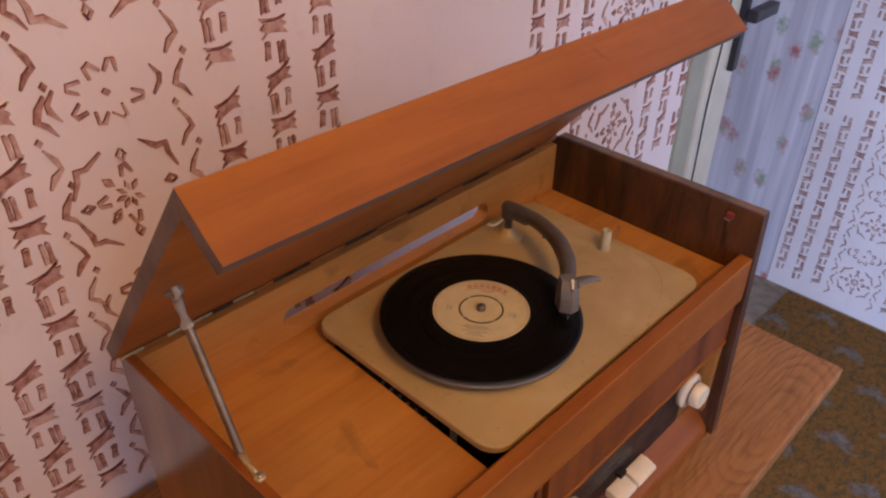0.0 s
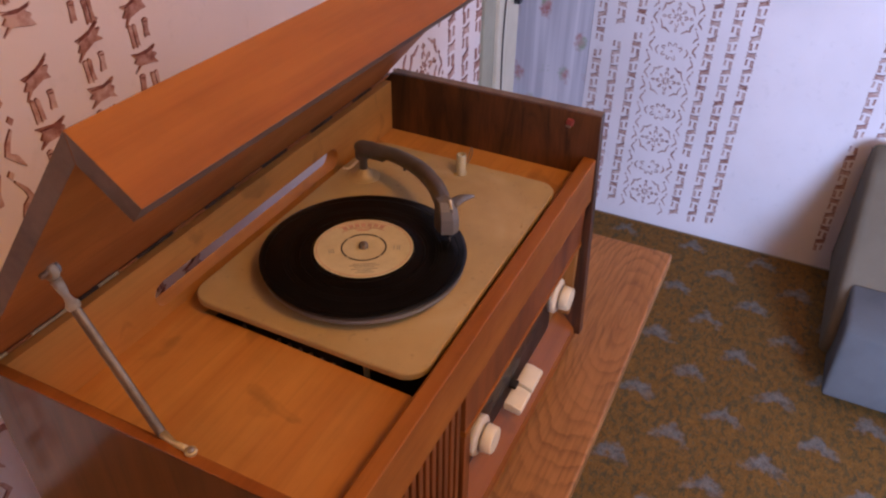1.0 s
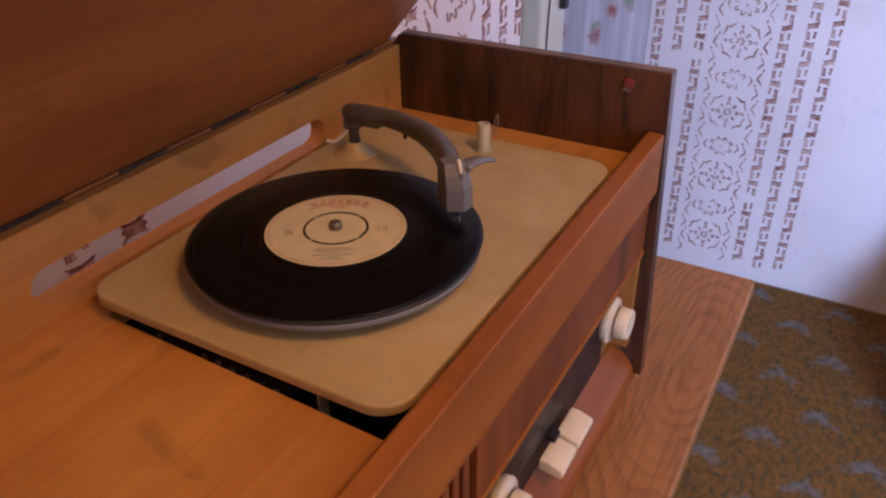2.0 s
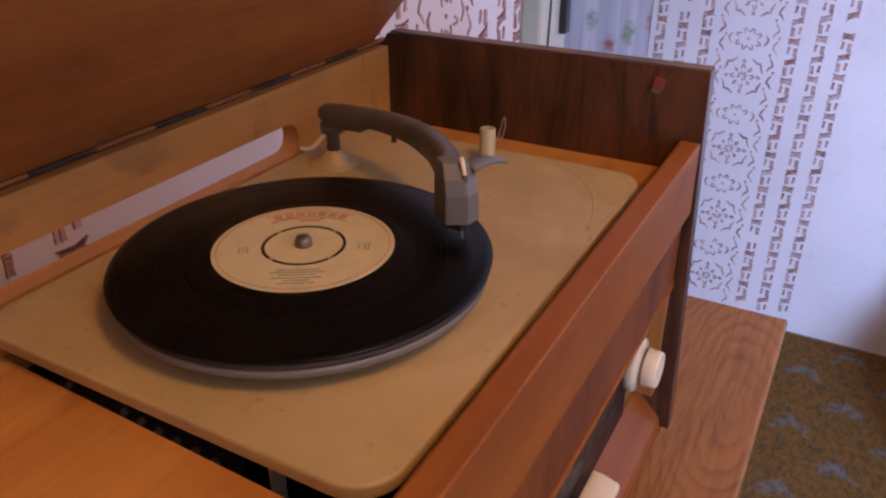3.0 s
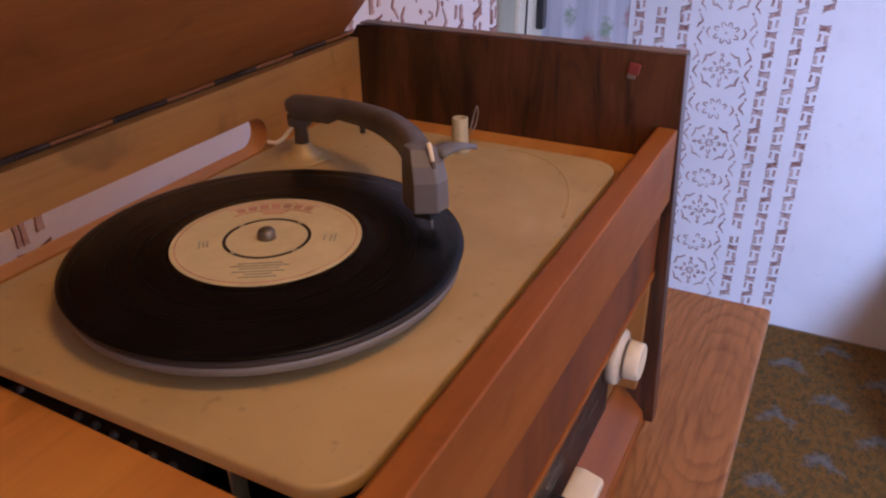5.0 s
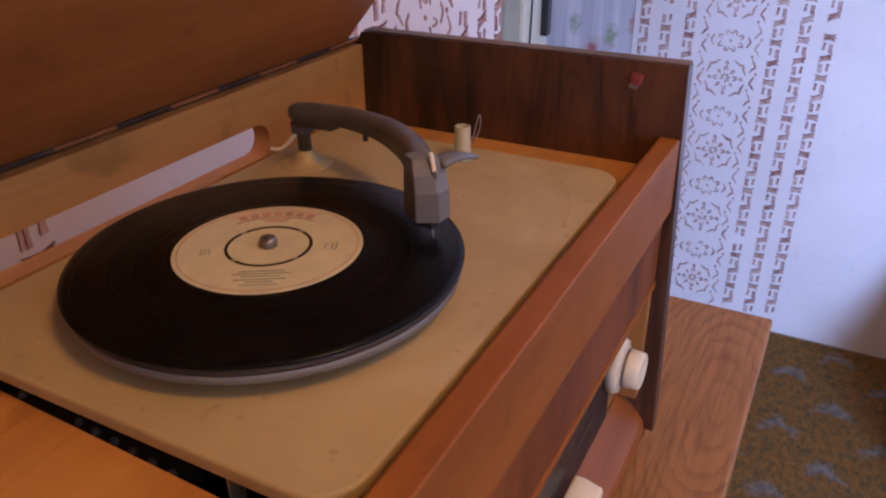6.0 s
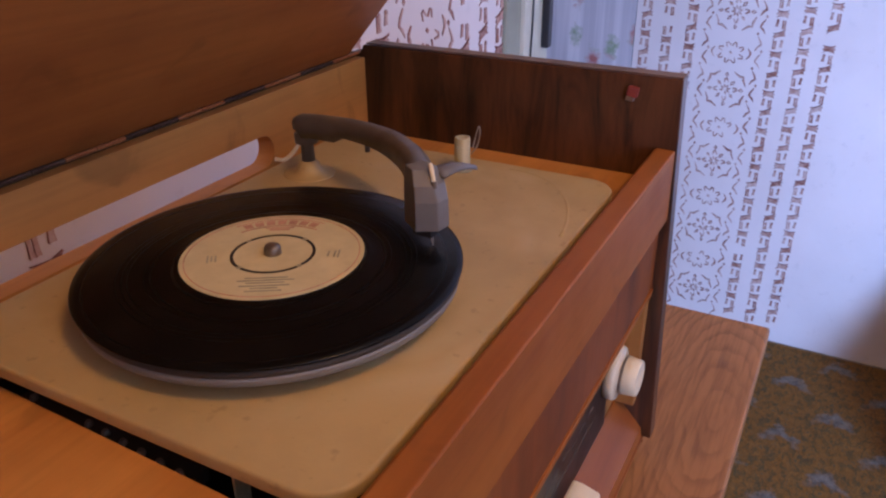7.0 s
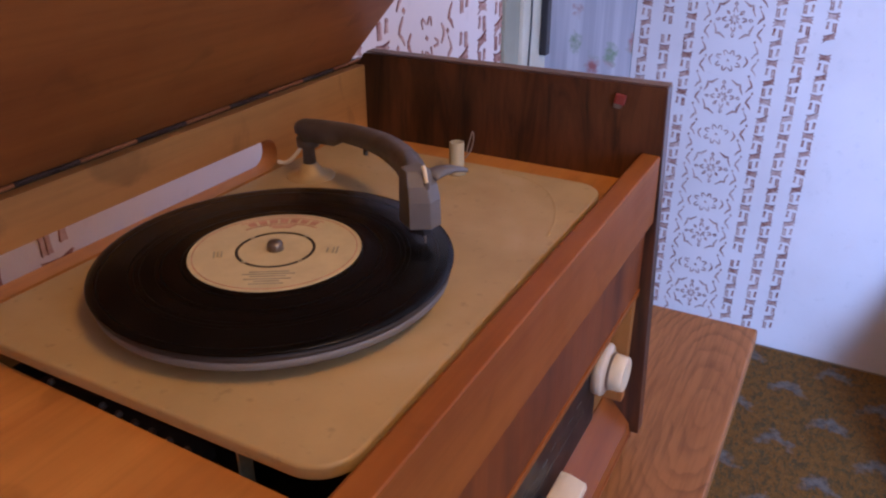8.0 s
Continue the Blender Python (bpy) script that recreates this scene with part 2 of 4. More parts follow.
def carpet():
    """Woven carpet: ochre and olive ground with staggered blue-grey butterflies."""
    n = Nodes("woven_carpet")
    wob = n.node("ShaderNodeTexNoise", Vector=n.coord, Scale=38.0, Detail=3.0)
    off = n.node("ShaderNodeVectorMath")
    off.operation = "MULTIPLY_ADD"
    n.link(wob.outputs[1], off.inputs[0])
    off.inputs[1].default_value, off.inputs[2].default_value = (0.06, 0.06, 0), (0, 0, 0)
    add = n.node("ShaderNodeVectorMath")
    add.operation = "ADD"
    n.link(n.coord, add.inputs[0]), n.link(off.outputs[0], add.inputs[1])
    xyz = n.node("ShaderNodeSeparateXYZ", Vector=add.outputs[0])
    marks = None
    for ox, oy in ((0.129, 0.14), (0.246, 0.265)):
        px = n.math("SUBTRACT", n.math("FLOORED_MODULO", n.math("SUBTRACT", xyz.outputs[0], ox - 0.115 + 0.03), 0.23), 0.115)
        py = n.math("SUBTRACT", n.math("FLOORED_MODULO", n.math("SUBTRACT", xyz.outputs[1], oy - 0.1225 + 0.03), 0.245), 0.1225)
        ax = n.math("ABSOLUTE", px)
        # two spread wings: a bar that bends down away from its middle
        bend = n.math("ADD", py, n.math("MULTIPLY", ax, 0.75))
        r = n.math("ADD", n.math("POWER", n.math("DIVIDE", ax, 0.056), 2.0), n.math("POWER", n.math("DIVIDE", bend, 0.029), 2.0))
        m = n.ramp(r, (0.1, 1.0), (1.25, 0.0))
        marks = m if marks is None else n.math("MAXIMUM", marks, m)
    ground = n.noise(48, 5, None, 0.65)
    curl = n.noise(52, 4, n.mapped((1.5, 0.8, 1)), 0.6, 0.5)
    g = n.ramp(curl, (0.34, (0.125, 0.087, 0.038)), (0.46, (0.21, 0.113, 0.033)), (0.57, (0.31, 0.138, 0.028)), (0.70, (0.16, 0.112, 0.05)))
    g = n.mix(0.6, g, n.ramp(ground, (0.33, 0.6), (0.62, 1.0)), "MULTIPLY")
    blue = n.ramp(ground, (0.35, (0.13, 0.13, 0.125)), (0.6, (0.24, 0.24, 0.235)))
    c = n.mix(n.math("MULTIPLY", marks, 0.72), g, blue)
    c = n.mix(0.75, c, n.ramp(n.noise(420, 2), (0.3, 0.45), (0.62, 1.0)), "MULTIPLY")
    n.bump(n.noise(500, 3), 0.6, 0.003)
    return n.done(c, 0.95, spec=0.2)


M["carpet"] = carpet()


def cloth(name, colour, weave=900):
    n = Nodes(name)
    fold = n.noise(7, 4)
    fine = n.noise(weave, 2)
    dark = tuple(c * 0.82 for c in colour)
    c = n.ramp(fold, (0.35, dark), (0.65, colour))
    c = n.mix(0.5, c, n.ramp(fine, (0.3, 0.7), (0.6, 1.0)), "MULTIPLY")
    n.bump(fine, 0.4, 0.001)
    return n.done(c, 0.95, spec=0.2)


M["beige_cloth"] = cloth("beige_cloth", (0.19, 0.155, 0.11))
M["grey_cloth"] = cloth("grey_cloth", (0.135, 0.14, 0.145))


def vinyl():
    """Pressed vinyl: concentric grooves with bands between the tracks."""
    n = Nodes("black_vinyl")
    xyz = n.node("ShaderNodeSeparateXYZ", Vector=n.coord)
    r = n.math("SQRT", n.math("ADD", n.math("MULTIPLY", xyz.outputs[0], xyz.outputs[0]), n.math("MULTIPLY", xyz.outputs[1], xyz.outputs[1])))
    groove = n.math("SINE", n.math("MULTIPLY", r, 9000.0))
    band = n.node("ShaderNodeTexNoise", Scale=1.0, Detail=3.0)
    comb = n.node("ShaderNodeCombineXYZ", X=n.math("MULTIPLY", r, 420.0))
    n.link(comb.outputs[0], band.inputs["Vector"])
    n.bump(n.math("ADD", n.math("MULTIPLY", groove, 0.35), band.outputs[0]), 0.005, 0.0004)
    dust = n.noise(60, 5)
    c = n.ramp(dust, (0.4, (0.0028, 0.0027, 0.0026)), (0.75, (0.006, 0.0056, 0.0053)))
    ro = n.ramp(band.outputs[0], (0.35, 0.25), (0.65, 0.28))
    return n.done(c, ro, spec=0.18)


M["vinyl"] = vinyl()
M["label"] = plain("cream_paper_label", (0.62, 0.53, 0.30), 0.6, 0, 0.12, 70, 0.05)
M["print_red"] = plain("red_print", (0.57, 0.29, 0.19), 0.6, 0, 0.35, 160)
M["print_grey"] = plain("grey_print", (0.36, 0.34, 0.24), 0.6, 0, 0.3, 160)
M["faint"] = plain("faint_scale_print", (0.10, 0.095, 0.085), 0.6, 0, 0.4, 200)
M["ring_ink"] = plain("black_punch_ring", (0.015, 0.013, 0.012), 0.6)


# ---- mesh helpers ----
def mesh_object(name, bm, material, smooth=False):
    bmesh.ops.recalc_face_normals(bm, faces=bm.faces)
    data = bpy.data.meshes.new(name)
    bm.to_mesh(data)
    bm.free()
    for m in material if isinstance(material, (list, tuple)) else [material]:
        data.materials.append(m)
    for p in data.polygons:
        p.use_smooth = smooth
    return new(name, data)


def part(name, bm, material, parent, label="", smooth=False):
    ob = mesh_object(name, bm, material, smooth)
    ob.parent = parent
    ob.matrix_parent_inverse = parent.matrix_world.inverted()
    return tagged(ob, label)


def thing(name, at, label, category, group="", kind=""):
    ob = new(name)
    ob.empty_display_size = 0.05
    ob.location = at
    ob.matrix_world = Matrix.Translation(at)
    return tagged(ob, label, category, group, kind)


def round_edges(bm, width, segments=2, angle=35):
    edges = [e for e in bm.edges if len(e.link_faces) == 2 and e.calc_face_angle(0) > radians(angle)]
    if width > 0 and edges:
        bmesh.ops.bevel(bm, geom=edges, offset=width, segments=segments, profile=0.6, affect="EDGES", clamp_overlap=True)
    return bm


def box(x0, x1, y0, y1, z0, z1, bevel=0.0015, segments=2):
    bm = bmesh.new()
    bmesh.ops.create_cube(bm, size=1)
    for v in bm.verts:
        v.co = Vector(((x0 + x1) / 2 + v.co.x * (x1 - x0), (y0 + y1) / 2 + v.co.y * (y1 - y0), (z0 + z1) / 2 + v.co.z * (z1 - z0)))
    return round_edges(bm, bevel, segments)


def prism(points, axis, lo, hi, bevel=0.0012, segments=2):
    """A closed outline pushed along an axis. The points give the two other coordinates, in their order x, y, z."""
    bm = bmesh.new()
    place = {"x": lambda a, b, w: (w, a, b), "y": lambda a, b, w: (a, w, b), "z": lambda a, b, w: (a, b, w)}[axis]
    ends = [[bm.verts.new(place(a, b, w)) for a, b in points] for w in (lo, hi)]
    bm.faces.new(ends[0]), bm.faces.new(ends[1])
    for i in range(len(points)):
        j = (i + 1) % len(points)
        bm.faces.new((ends[0][i], ends[0][j], ends[1][j], ends[1][i]))
    bmesh.ops.recalc_face_normals(bm, faces=bm.faces)
    return round_edges(bm, bevel, segments)


def rounded(a0, a1, b0, b1, r, n=6):
    """A rectangle's outline with round corners."""
    out = []
    for ca, cb, start in ((a1 - r, b1 - r, 0), (a0 + r, b1 - r, 90), (a0 + r, b0 + r, 180), (a1 - r, b0 + r, 270)):
        for i in range(n + 1):
            t = radians(start + 90 * i / n)
            out.append((ca + r * math.cos(t), cb + r * math.sin(t)))
    return out


def holed(outer, inner, axis, lo, hi):
    """A board with a hole right through it."""
    bm = bmesh.new()
    place = {"x": lambda a, b, w: (w, a, b), "y": lambda a, b, w: (a, w, b), "z": lambda a, b, w: (a, b, w)}[axis]
    edges = []
    for loop in (outer, inner):
        vs = [bm.verts.new(place(a, b, lo)) for a, b in loop]
        edges += [bm.edges.new((vs[i], vs[(i + 1) % len(vs)])) for i in range(len(vs))]
    got = bmesh.ops.triangle_fill(bm, edges=edges, use_beauty=True)
    faces = [f for f in got["geom"] if isinstance(f, bmesh.types.BMFace)]
    ext = bmesh.ops.extrude_face_region(bm, geom=faces)
    for v in ext["geom"]:
        if isinstance(v, bmesh.types.BMVert):
            v.co = Vector(place(*[c for i, c in enumerate(v.co) if i != "xyz".index(axis)], hi))
    return bm


def lathe(profile, centre=(0, 0, 0), n=48, m=None):
    """A turned form: (radius, height) pairs about z."""
    bm = bmesh.new()
    rings = []
    for r, h in profile:
        if r < 1e-6:
            rings.append([bm.verts.new((0, 0, h))])
        else:
            rings.append([bm.verts.new((r * math.cos(2 * math.pi * i / n), r * math.sin(2 * math.pi * i / n), h)) for i in range(n)])
    for a, b in zip(rings, rings[1:]):
        for i in range(n):
            j = (i + 1) % n
            if len(a) == 1 and len(b) == 1:
                continue
            if len(a) == 1:
                bm.faces.new((a[0], b[j], b[i]))
            elif len(b) == 1:
                bm.faces.new((a[i], a[j], b[0]))
            else:
                bm.faces.new((a[i], a[j], b[j], b[i]))
    bmesh.ops.transform(bm, matrix=Matrix.Translation(centre) @ (m or Matrix()), verts=bm.verts)
    return bm


def tube(path, radius, n=10):
    """A round rod along a path; radius a number or one for each point."""
    bm = bmesh.new()
    path = [Vector(p) for p in path]
    rs = radius if isinstance(radius, (list, tuple)) else [radius] * len(path)
    rings = []
    for i, p in enumerate(path):
        d = (path[min(i + 1, len(path) - 1)] - path[max(i - 1, 0)]).normalized()
        side = d.cross(Vector((0.13, 0.2, 1))).normalized()
        up = side.cross(d)
        rings.append([bm.verts.new(p + rs[i] * (math.cos(2 * math.pi * k / n) * side + math.sin(2 * math.pi * k / n) * up)) for k in range(n)])
    for a, b in zip(rings, rings[1:]):
        for k in range(n):
            bm.faces.new((a[k], a[(k + 1) % n], b[(k + 1) % n], b[k]))
    bm.faces.new(rings[0]), bm.faces.new(rings[-1])
    return bm


def loft(sections):
    """Skin over sections of equally many points, closed at both ends."""
    bm = bmesh.new()
    rings = [[bm.verts.new(p) for p in s] for s in sections]
    n = len(rings[0])
    for a, b in zip(rings, rings[1:]):
        for k in range(n):
            bm.faces.new((a[k], a[(k + 1) % n], b[(k + 1) % n], b[k]))
    bm.faces.new(rings[0]), bm.faces.new(rings[-1])
    bmesh.ops.recalc_face_normals(bm, faces=bm.faces)
    return bm


def smooth_path(points, steps=6):
    """A Catmull-Rom curve through the points."""
    p = [Vector(q) for q in points]
    p = [2 * p[0] - p[1], *p, 2 * p[-1] - p[-2]]
    out = []
    for i in range(1, len(p) - 2):
        for k in range(steps):
            t = k / steps
            a, b, c, d = p[i - 1:i + 3]
            out.append(0.5 * (2 * b + (c - a) * t + (2 * a - 5 * b + 4 * c - d) * t * t + (3 * b - a - 3 * c + d) * t ** 3))
    return [*out, p[-2]]


# ---- the room ----
BACK_X, FAR_Y, END_Y = -0.285, 1.92, 0.905
floor = tagged(mesh_object("floor", box(-1.95, 2.7, -2.4, 2.05, FLOOR - 0.08, FLOOR, 0), M["lino"]), "worn grey-brown linoleum floor", "floor", kind="structure")
rug = tagged(mesh_object("carpet", box(-0.25, 2.2, -2.2, FAR_Y - 0.018, FLOOR + 0.0002, FLOOR + 0.007, 0.002), M["carpet"]), "ochre and olive woven carpet with blue-grey butterfly motifs", "carpet")
ceiling = tagged(mesh_object("ceiling", box(-1.95, 2.7, -2.4, 2.05, 2.5, 2.6, 0), M["ceiling"]), "plain whitewashed ceiling", "ceiling", kind="structure")
wall_back = tagged(mesh_object("wall_back", box(BACK_X - 0.12, BACK_X, -2.4, END_Y, FLOOR, 2.5, 0.003), M["wall"]), "pale plaster wall with red-brown stencilled ornament", "wall", kind="structure")
wall_far = tagged(mesh_object("wall_far", box(-0.335, 2.6, FAR_Y, FAR_Y + 0.12, FLOOR, 2.5, 0), M["wall"]), "pale lilac-white plaster wall with stencilled ornament bands", "wall", kind="structure")
wall_papered = tagged(mesh_object("wall_papered", box(-1.95, -0.337, FAR_Y - 0.001, FAR_Y + 0.12, FLOOR, 2.5, 0), M["floral"]), "wall papered with faded floral wallpaper", "wall", kind="structure")
wall_side = tagged(mesh_object("wall_side", box(2.6, 2.7, -2.4, 2.05, FLOOR, 2.5, 0), M["roomwall"]), "plain peach painted wall", "wall", kind="structure")
wall_passage = tagged(mesh_object("wall_passage", box(-1.95, -1.85, -2.4, 2.05, FLOOR, 2.5, 0), M["roomwall"]), "plain peach painted passage wall", "wall", kind="structure")
wall_window = tagged(mesh_object("wall_window", holed([(-1.85, FLOOR), (2.6, FLOOR), (2.6, 2.5), (-1.85, 2.5)], [(WIN_X[0], WIN_Z[0]), (WIN_X[1], WIN_Z[0]), (WIN_X[1], WIN_Z[1]), (WIN_X[0], WIN_Z[1])], "y", WIN_Y - 0.1, WIN_Y), M["roomwall"]), "peach painted wall with a window opening", "wall", kind="structure")
# Added out of view to keep window light off the radio and back wall.
wall_partition = tagged(mesh_object("wall_partition", box(BACK_X + 0.001, 1.29, -1.12, -1.02, FLOOR + 0.001, 2.499, 0.003), M["roomwall"]), "added unseen peach wall that blocks window light", "wall", kind="structure")
window = tagged(new("window_1"), "white painted window frame", "window", kind="structure")
window.matrix_world = Matrix.Translation((WIN_X[0], WIN_Y - 0.08, WIN_Z[0]))
for x in (WIN_X[0] + 0.03, sum(WIN_X) / 2, WIN_X[1] - 0.03):
    part("window_frame", box(x - 0.03, x + 0.03, WIN_Y - 0.09, WIN_Y - 0.05, WIN_Z[0], WIN_Z[1], 0.004), M["sill"], window)
for z in (WIN_Z[0] + 0.03, WIN_Z[1] - 0.03):
    part("window_frame", box(WIN_X[0] + 0.061, WIN_X[1] - 0.061, WIN_Y - 0.088, WIN_Y - 0.052, z - 0.03, z + 0.03, 0.004), M["sill"], window)

# painted door casing at the end of the back wall, the leaf's edge beside it, and its dark handle
casing = tagged(new("door_1"), "cream and grey-green painted door casing with a dark handle", "door", kind="structure")
casing.matrix_world = Matrix.Translation((BACK_X, END_Y, FLOOR))
part("frame", box(BACK_X - 0.12, BACK_X + 0.006, END_Y + 0.001, END_Y + 0.062, FLOOR, 2.1, 0.004), M["casing_green"], casing, "grey-green casing")
part("frame", box(BACK_X - 0.10, BACK_X + 0.012, END_Y + 0.064, END_Y + 0.112, FLOOR, 2.1, 0.006), M["casing"], casing)
part("door_leaf", box(BACK_X - 0.09, BACK_X + 0.008, END_Y + 0.118, END_Y + 0.185, FLOOR, 2.06, 0.005), M["casing"], casing)
part("cable", tube(smooth_path([(BACK_X + 0.014, END_Y + 0.088, 0.5), (BACK_X + 0.0135, END_Y + 0.092, 0.8), (BACK_X + 0.014, END_Y + 0.085, 0.98), (BACK_X + 0.014, END_Y + 0.093, 1.12), (BACK_X + 0.014, END_Y + 0.086, 1.3), (BACK_X + 0.014, END_Y + 0.090, 1.7)], 6), 0.0016, 6), M["darkmetal"], casing, "thin dark cable")
handle = part("door_handle", box(BACK_X + 0.0085, BACK_X + 0.022, END_Y + 0.148, END_Y + 0.168, 1.035, 1.26, 0.003), M["darkmetal"], casing, "dark metal handle plate")
part("lever", box(BACK_X + 0.023, BACK_X + 0.045, END_Y + 0.15, END_Y + 0.25, 1.135, 1.16, 0.005), M["darkmetal"], handle)



# ---- stencilled ornament: each mark a thin raised patch of paint ----


def glyph_h(cu, cv, w, h, lean, rnd):
    """A body with two prongs at each end, leaning or upright."""
    pts = [(-1, -1), (-0.45, -0.55), (0.4, -0.62), (1, -0.95), (0.72, -0.25), (0.98, 0.15), (0.6, 0.42), (1, 1), (0.3, 0.66), (-0.4, 0.72), (-1, 0.95), (-0.66, 0.3), (-0.95, -0.1), (-0.62, -0.45)]
    return [(cu + w * (a + rnd.uniform(-0.09, 0.09)), cv + h * (b + rnd.uniform(-0.1, 0.1)) + lean * w * a) for a, b in pts]


def glyph_bar(cu, cv, w, h, skew, rnd):
    pts = [(-1, -1), (-0.2, -0.86), (1, -0.95), (0.75, -0.1), (1, 0.9), (0.1, 1), (-0.9, 0.88), (-0.7, 0.1)]
    return [(cu + w * (a + rnd.uniform(-0.14, 0.14)) - skew * h * b, cv + h * (b + rnd.uniform(-0.05, 0.05))) for a, b in pts]


BRUSH = {"load": 0.82}


def stroke(points, width, rnd, taper=0.35):
    """A bent brush stroke as a ribbon outline."""
    p = [Vector(q) for q in points]
    left, right = [], []
    for i, q in enumerate(p):
        d = (p[min(i + 1, len(p) - 1)] - p[max(i - 1, 0)]).normalized()
        s = Vector((-d.y, d.x))
        k = BRUSH["load"] * width * (taper if i in (0, len(p) - 1) else 1) * rnd.uniform(0.75, 1.35)
        left.append(tuple(q + s * k)), right.append(tuple(q - s * k))
    return left + right[::-1]


def band(centre, v0, v1, phase, seed, left=(0.110, 0.172, 0.231), worn_column=(-1, 1), wave=0.067):
    """One repeat of the roller: a column of flowers between waving strokes, with three columns of marks at each side."""
    rnd = random.Random(seed)
    marks, edges = [], []
    pitch = 0.205
    for side in (-1, 1):
        for k, off in enumerate(left if side < 0 else (0.110, 0.172, 0.231)):
            u = centre + side * off
            faint = rnd.uniform(0.0, 0.07) + (0.12 if (side, k) == worn_column else 0)
            z = math.floor((v0 - phase) / pitch) * pitch + phase + k * 0.013
            i = 0
            while z < v1:
                lean = 0.42 if i % 2 else 0.0
                if v0 + 0.01 < z < v1 - 0.01 and rnd.random() > faint:
                    marks.append(glyph_h(u, z, 0.0150, 0.0098, lean, rnd))
                    top = [(u - 0.0125, z + 0.0075 - lean * 0.0125), (u, z + 0.0062), (u + 0.0125, z + 0.0085 + lean * 0.0125)]
                    edges.append(stroke(top, 0.0012, rnd, 0.6))
                zm = z + 0.0256
                if v0 + 0.012 < zm < v1 - 0.012 and rnd.random() > faint:
                    flip = 1 if i % 2 else -1
                    for d in (0.0, 0.0052):
                        marks.append(glyph_bar(u + flip * 0.0075 + d - 0.0026, zm - 0.001, 0.0022, 0.0110, 0.05, rnd))
                    marks.append(glyph_bar(u - flip * 0.0090, zm + 0.003, 0.0033, 0.0090, -0.06, rnd))
                    edges.append(stroke([(u - flip * 0.0090 - 0.002, zm + 0.0095), (u - flip * 0.0090 + 0.0022, zm + 0.009)], 0.0008, rnd, 0.8))
                z += pitch / 4
                i += 1
    # the waving strokes
    for side in (-1, 1):
        z = v0 + 0.02
        i = 0
        while z < v1 - 0.03:
            u = centre + (side * 0.067 if side > 0 else -wave)
            if rnd.random() > 0.06:
                a = 0.006 * (1 if i % 2 else -1)
                marks.append(stroke([(u + a, z + 0.019), (u - a * 0.2, z + 0.008), (u - a * 0.7, z - 0.001), (u + a * 0.5, z - 0.007), (u + a * 1.5, z - 0.017)], 0.0027, rnd))
                marks.append([(u + a * 1.3 - 0.003, z + 0.026), (u + a * 1.3, z + 0.022), (u + a * 1.3 + 0.0035, z + 0.0265), (u + a * 1.3 + 0.0005, z + 0.030)])
            z += pitch / 4.6
            i += 1
    # flowers and rosettes in turn
    z = math.floor((v0 - phase) / pitch) * pitch + phase
    while z < v1 + 0.05:
        for cv, big in ((z, True), (z + pitch * 0.48, False)):
            if not v0 + 0.04 < cv < v1 - 0.02:
                continue
            worn = rnd.random() * 0.12

            def polar(r, a):
                return centre + r * math.cos(a), cv + r * math.sin(a)

            def chevron(r, a, size, width):
                u, v = polar(r, a)
                d, s = Vector((math.cos(a), math.sin(a))), Vector((-math.sin(a), math.cos(a)))
                q = Vector((u, v))
                marks.append(stroke([q - d * size * 0.7 + s * size * 0.62, q + d * size * 0.6 + s * size * 0.45, q + d * size * 0.75 - s * size * 0.1, q - d * size * 0.5 - s * size * 0.75], width, rnd, 0.7))

            def diamond(r, a, long, wide, hollow):
                u, v = polar(r, a)
                d, s = Vector((math.cos(a), math.sin(a))), Vector((-math.sin(a), math.cos(a)))
                q = Vector((u, v))
                if hollow:
                    marks.append(stroke([q + d * long, q + s * wide, q - d * long, q - s * wide * 0.6], 0.0018, rnd, 1.0))
                    edges.append(stroke([q - s * wide * 0.8, q + d * long * 0.98], 0.0010, rnd, 1.0))
                else:
                    marks.append([tuple(q + d * long), tuple(q + s * wide), tuple(q - d * long), tuple(q - s * wide)])

            if big:
                for j in range(8):
                    if rnd.random() > worn:
                        diamond(0.0092, j * math.pi / 4 + 0.2, 0.0055, 0.0024, False)
                    if rnd.random() > worn:
                        if j % 2:
                            diamond(0.0245, j * math.pi / 4, 0.0070, 0.0040, j % 4 == 1)
                        else:
                            chevron(0.0245, j * math.pi / 4, 0.0074, 0.0023)
                for a in (0, math.pi):
                    diamond(0.0405, a, 0.0055, 0.0042, True)
                for sy in (-1, 1):
                    diamond(0.0395, sy * math.pi / 2, 0.0058, 0.0042, True)
                    for sx in (-1, 1):
                        c = Vector((centre, cv))
                        marks.append(stroke([c + Vector((sx * x, sy * z2)) for x, z2 in ((0.050, 0.012), (0.043, 0.027), (0.042, 0.037), (0.033, 0.037), (0.018, 0.048))], 0.0032, rnd))
            else:
                marks.append([polar(0.004, 0), polar(0.0035, 1.7), polar(0.004, 3.1), polar(0.0035, 4.7)])
                for j in range(8):
                    if rnd.random() > worn:
                        chevron(0.0225 + (0.005 if j in (0, 3, 4, 7) else 0), (j + 0.5) * math.pi / 4, 0.0080, 0.0019)
                for sx in (-1, 1):
                    c = Vector((centre + sx * 0.046, cv))
                    marks.append(stroke([c + Vector((-sx * 0.004, 0.013)), c + Vector((sx * 0.003, 0.003)), c + Vector((sx * 0.002, -0.004)), c + Vector((-sx * 0.005, -0.014))], 0.0028, rnd))
        z += pitch
    return marks, edges


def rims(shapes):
    """Each mark's outline again, shifted up and sideways, to show as a dark rim along one side."""
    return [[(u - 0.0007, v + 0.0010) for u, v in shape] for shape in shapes]


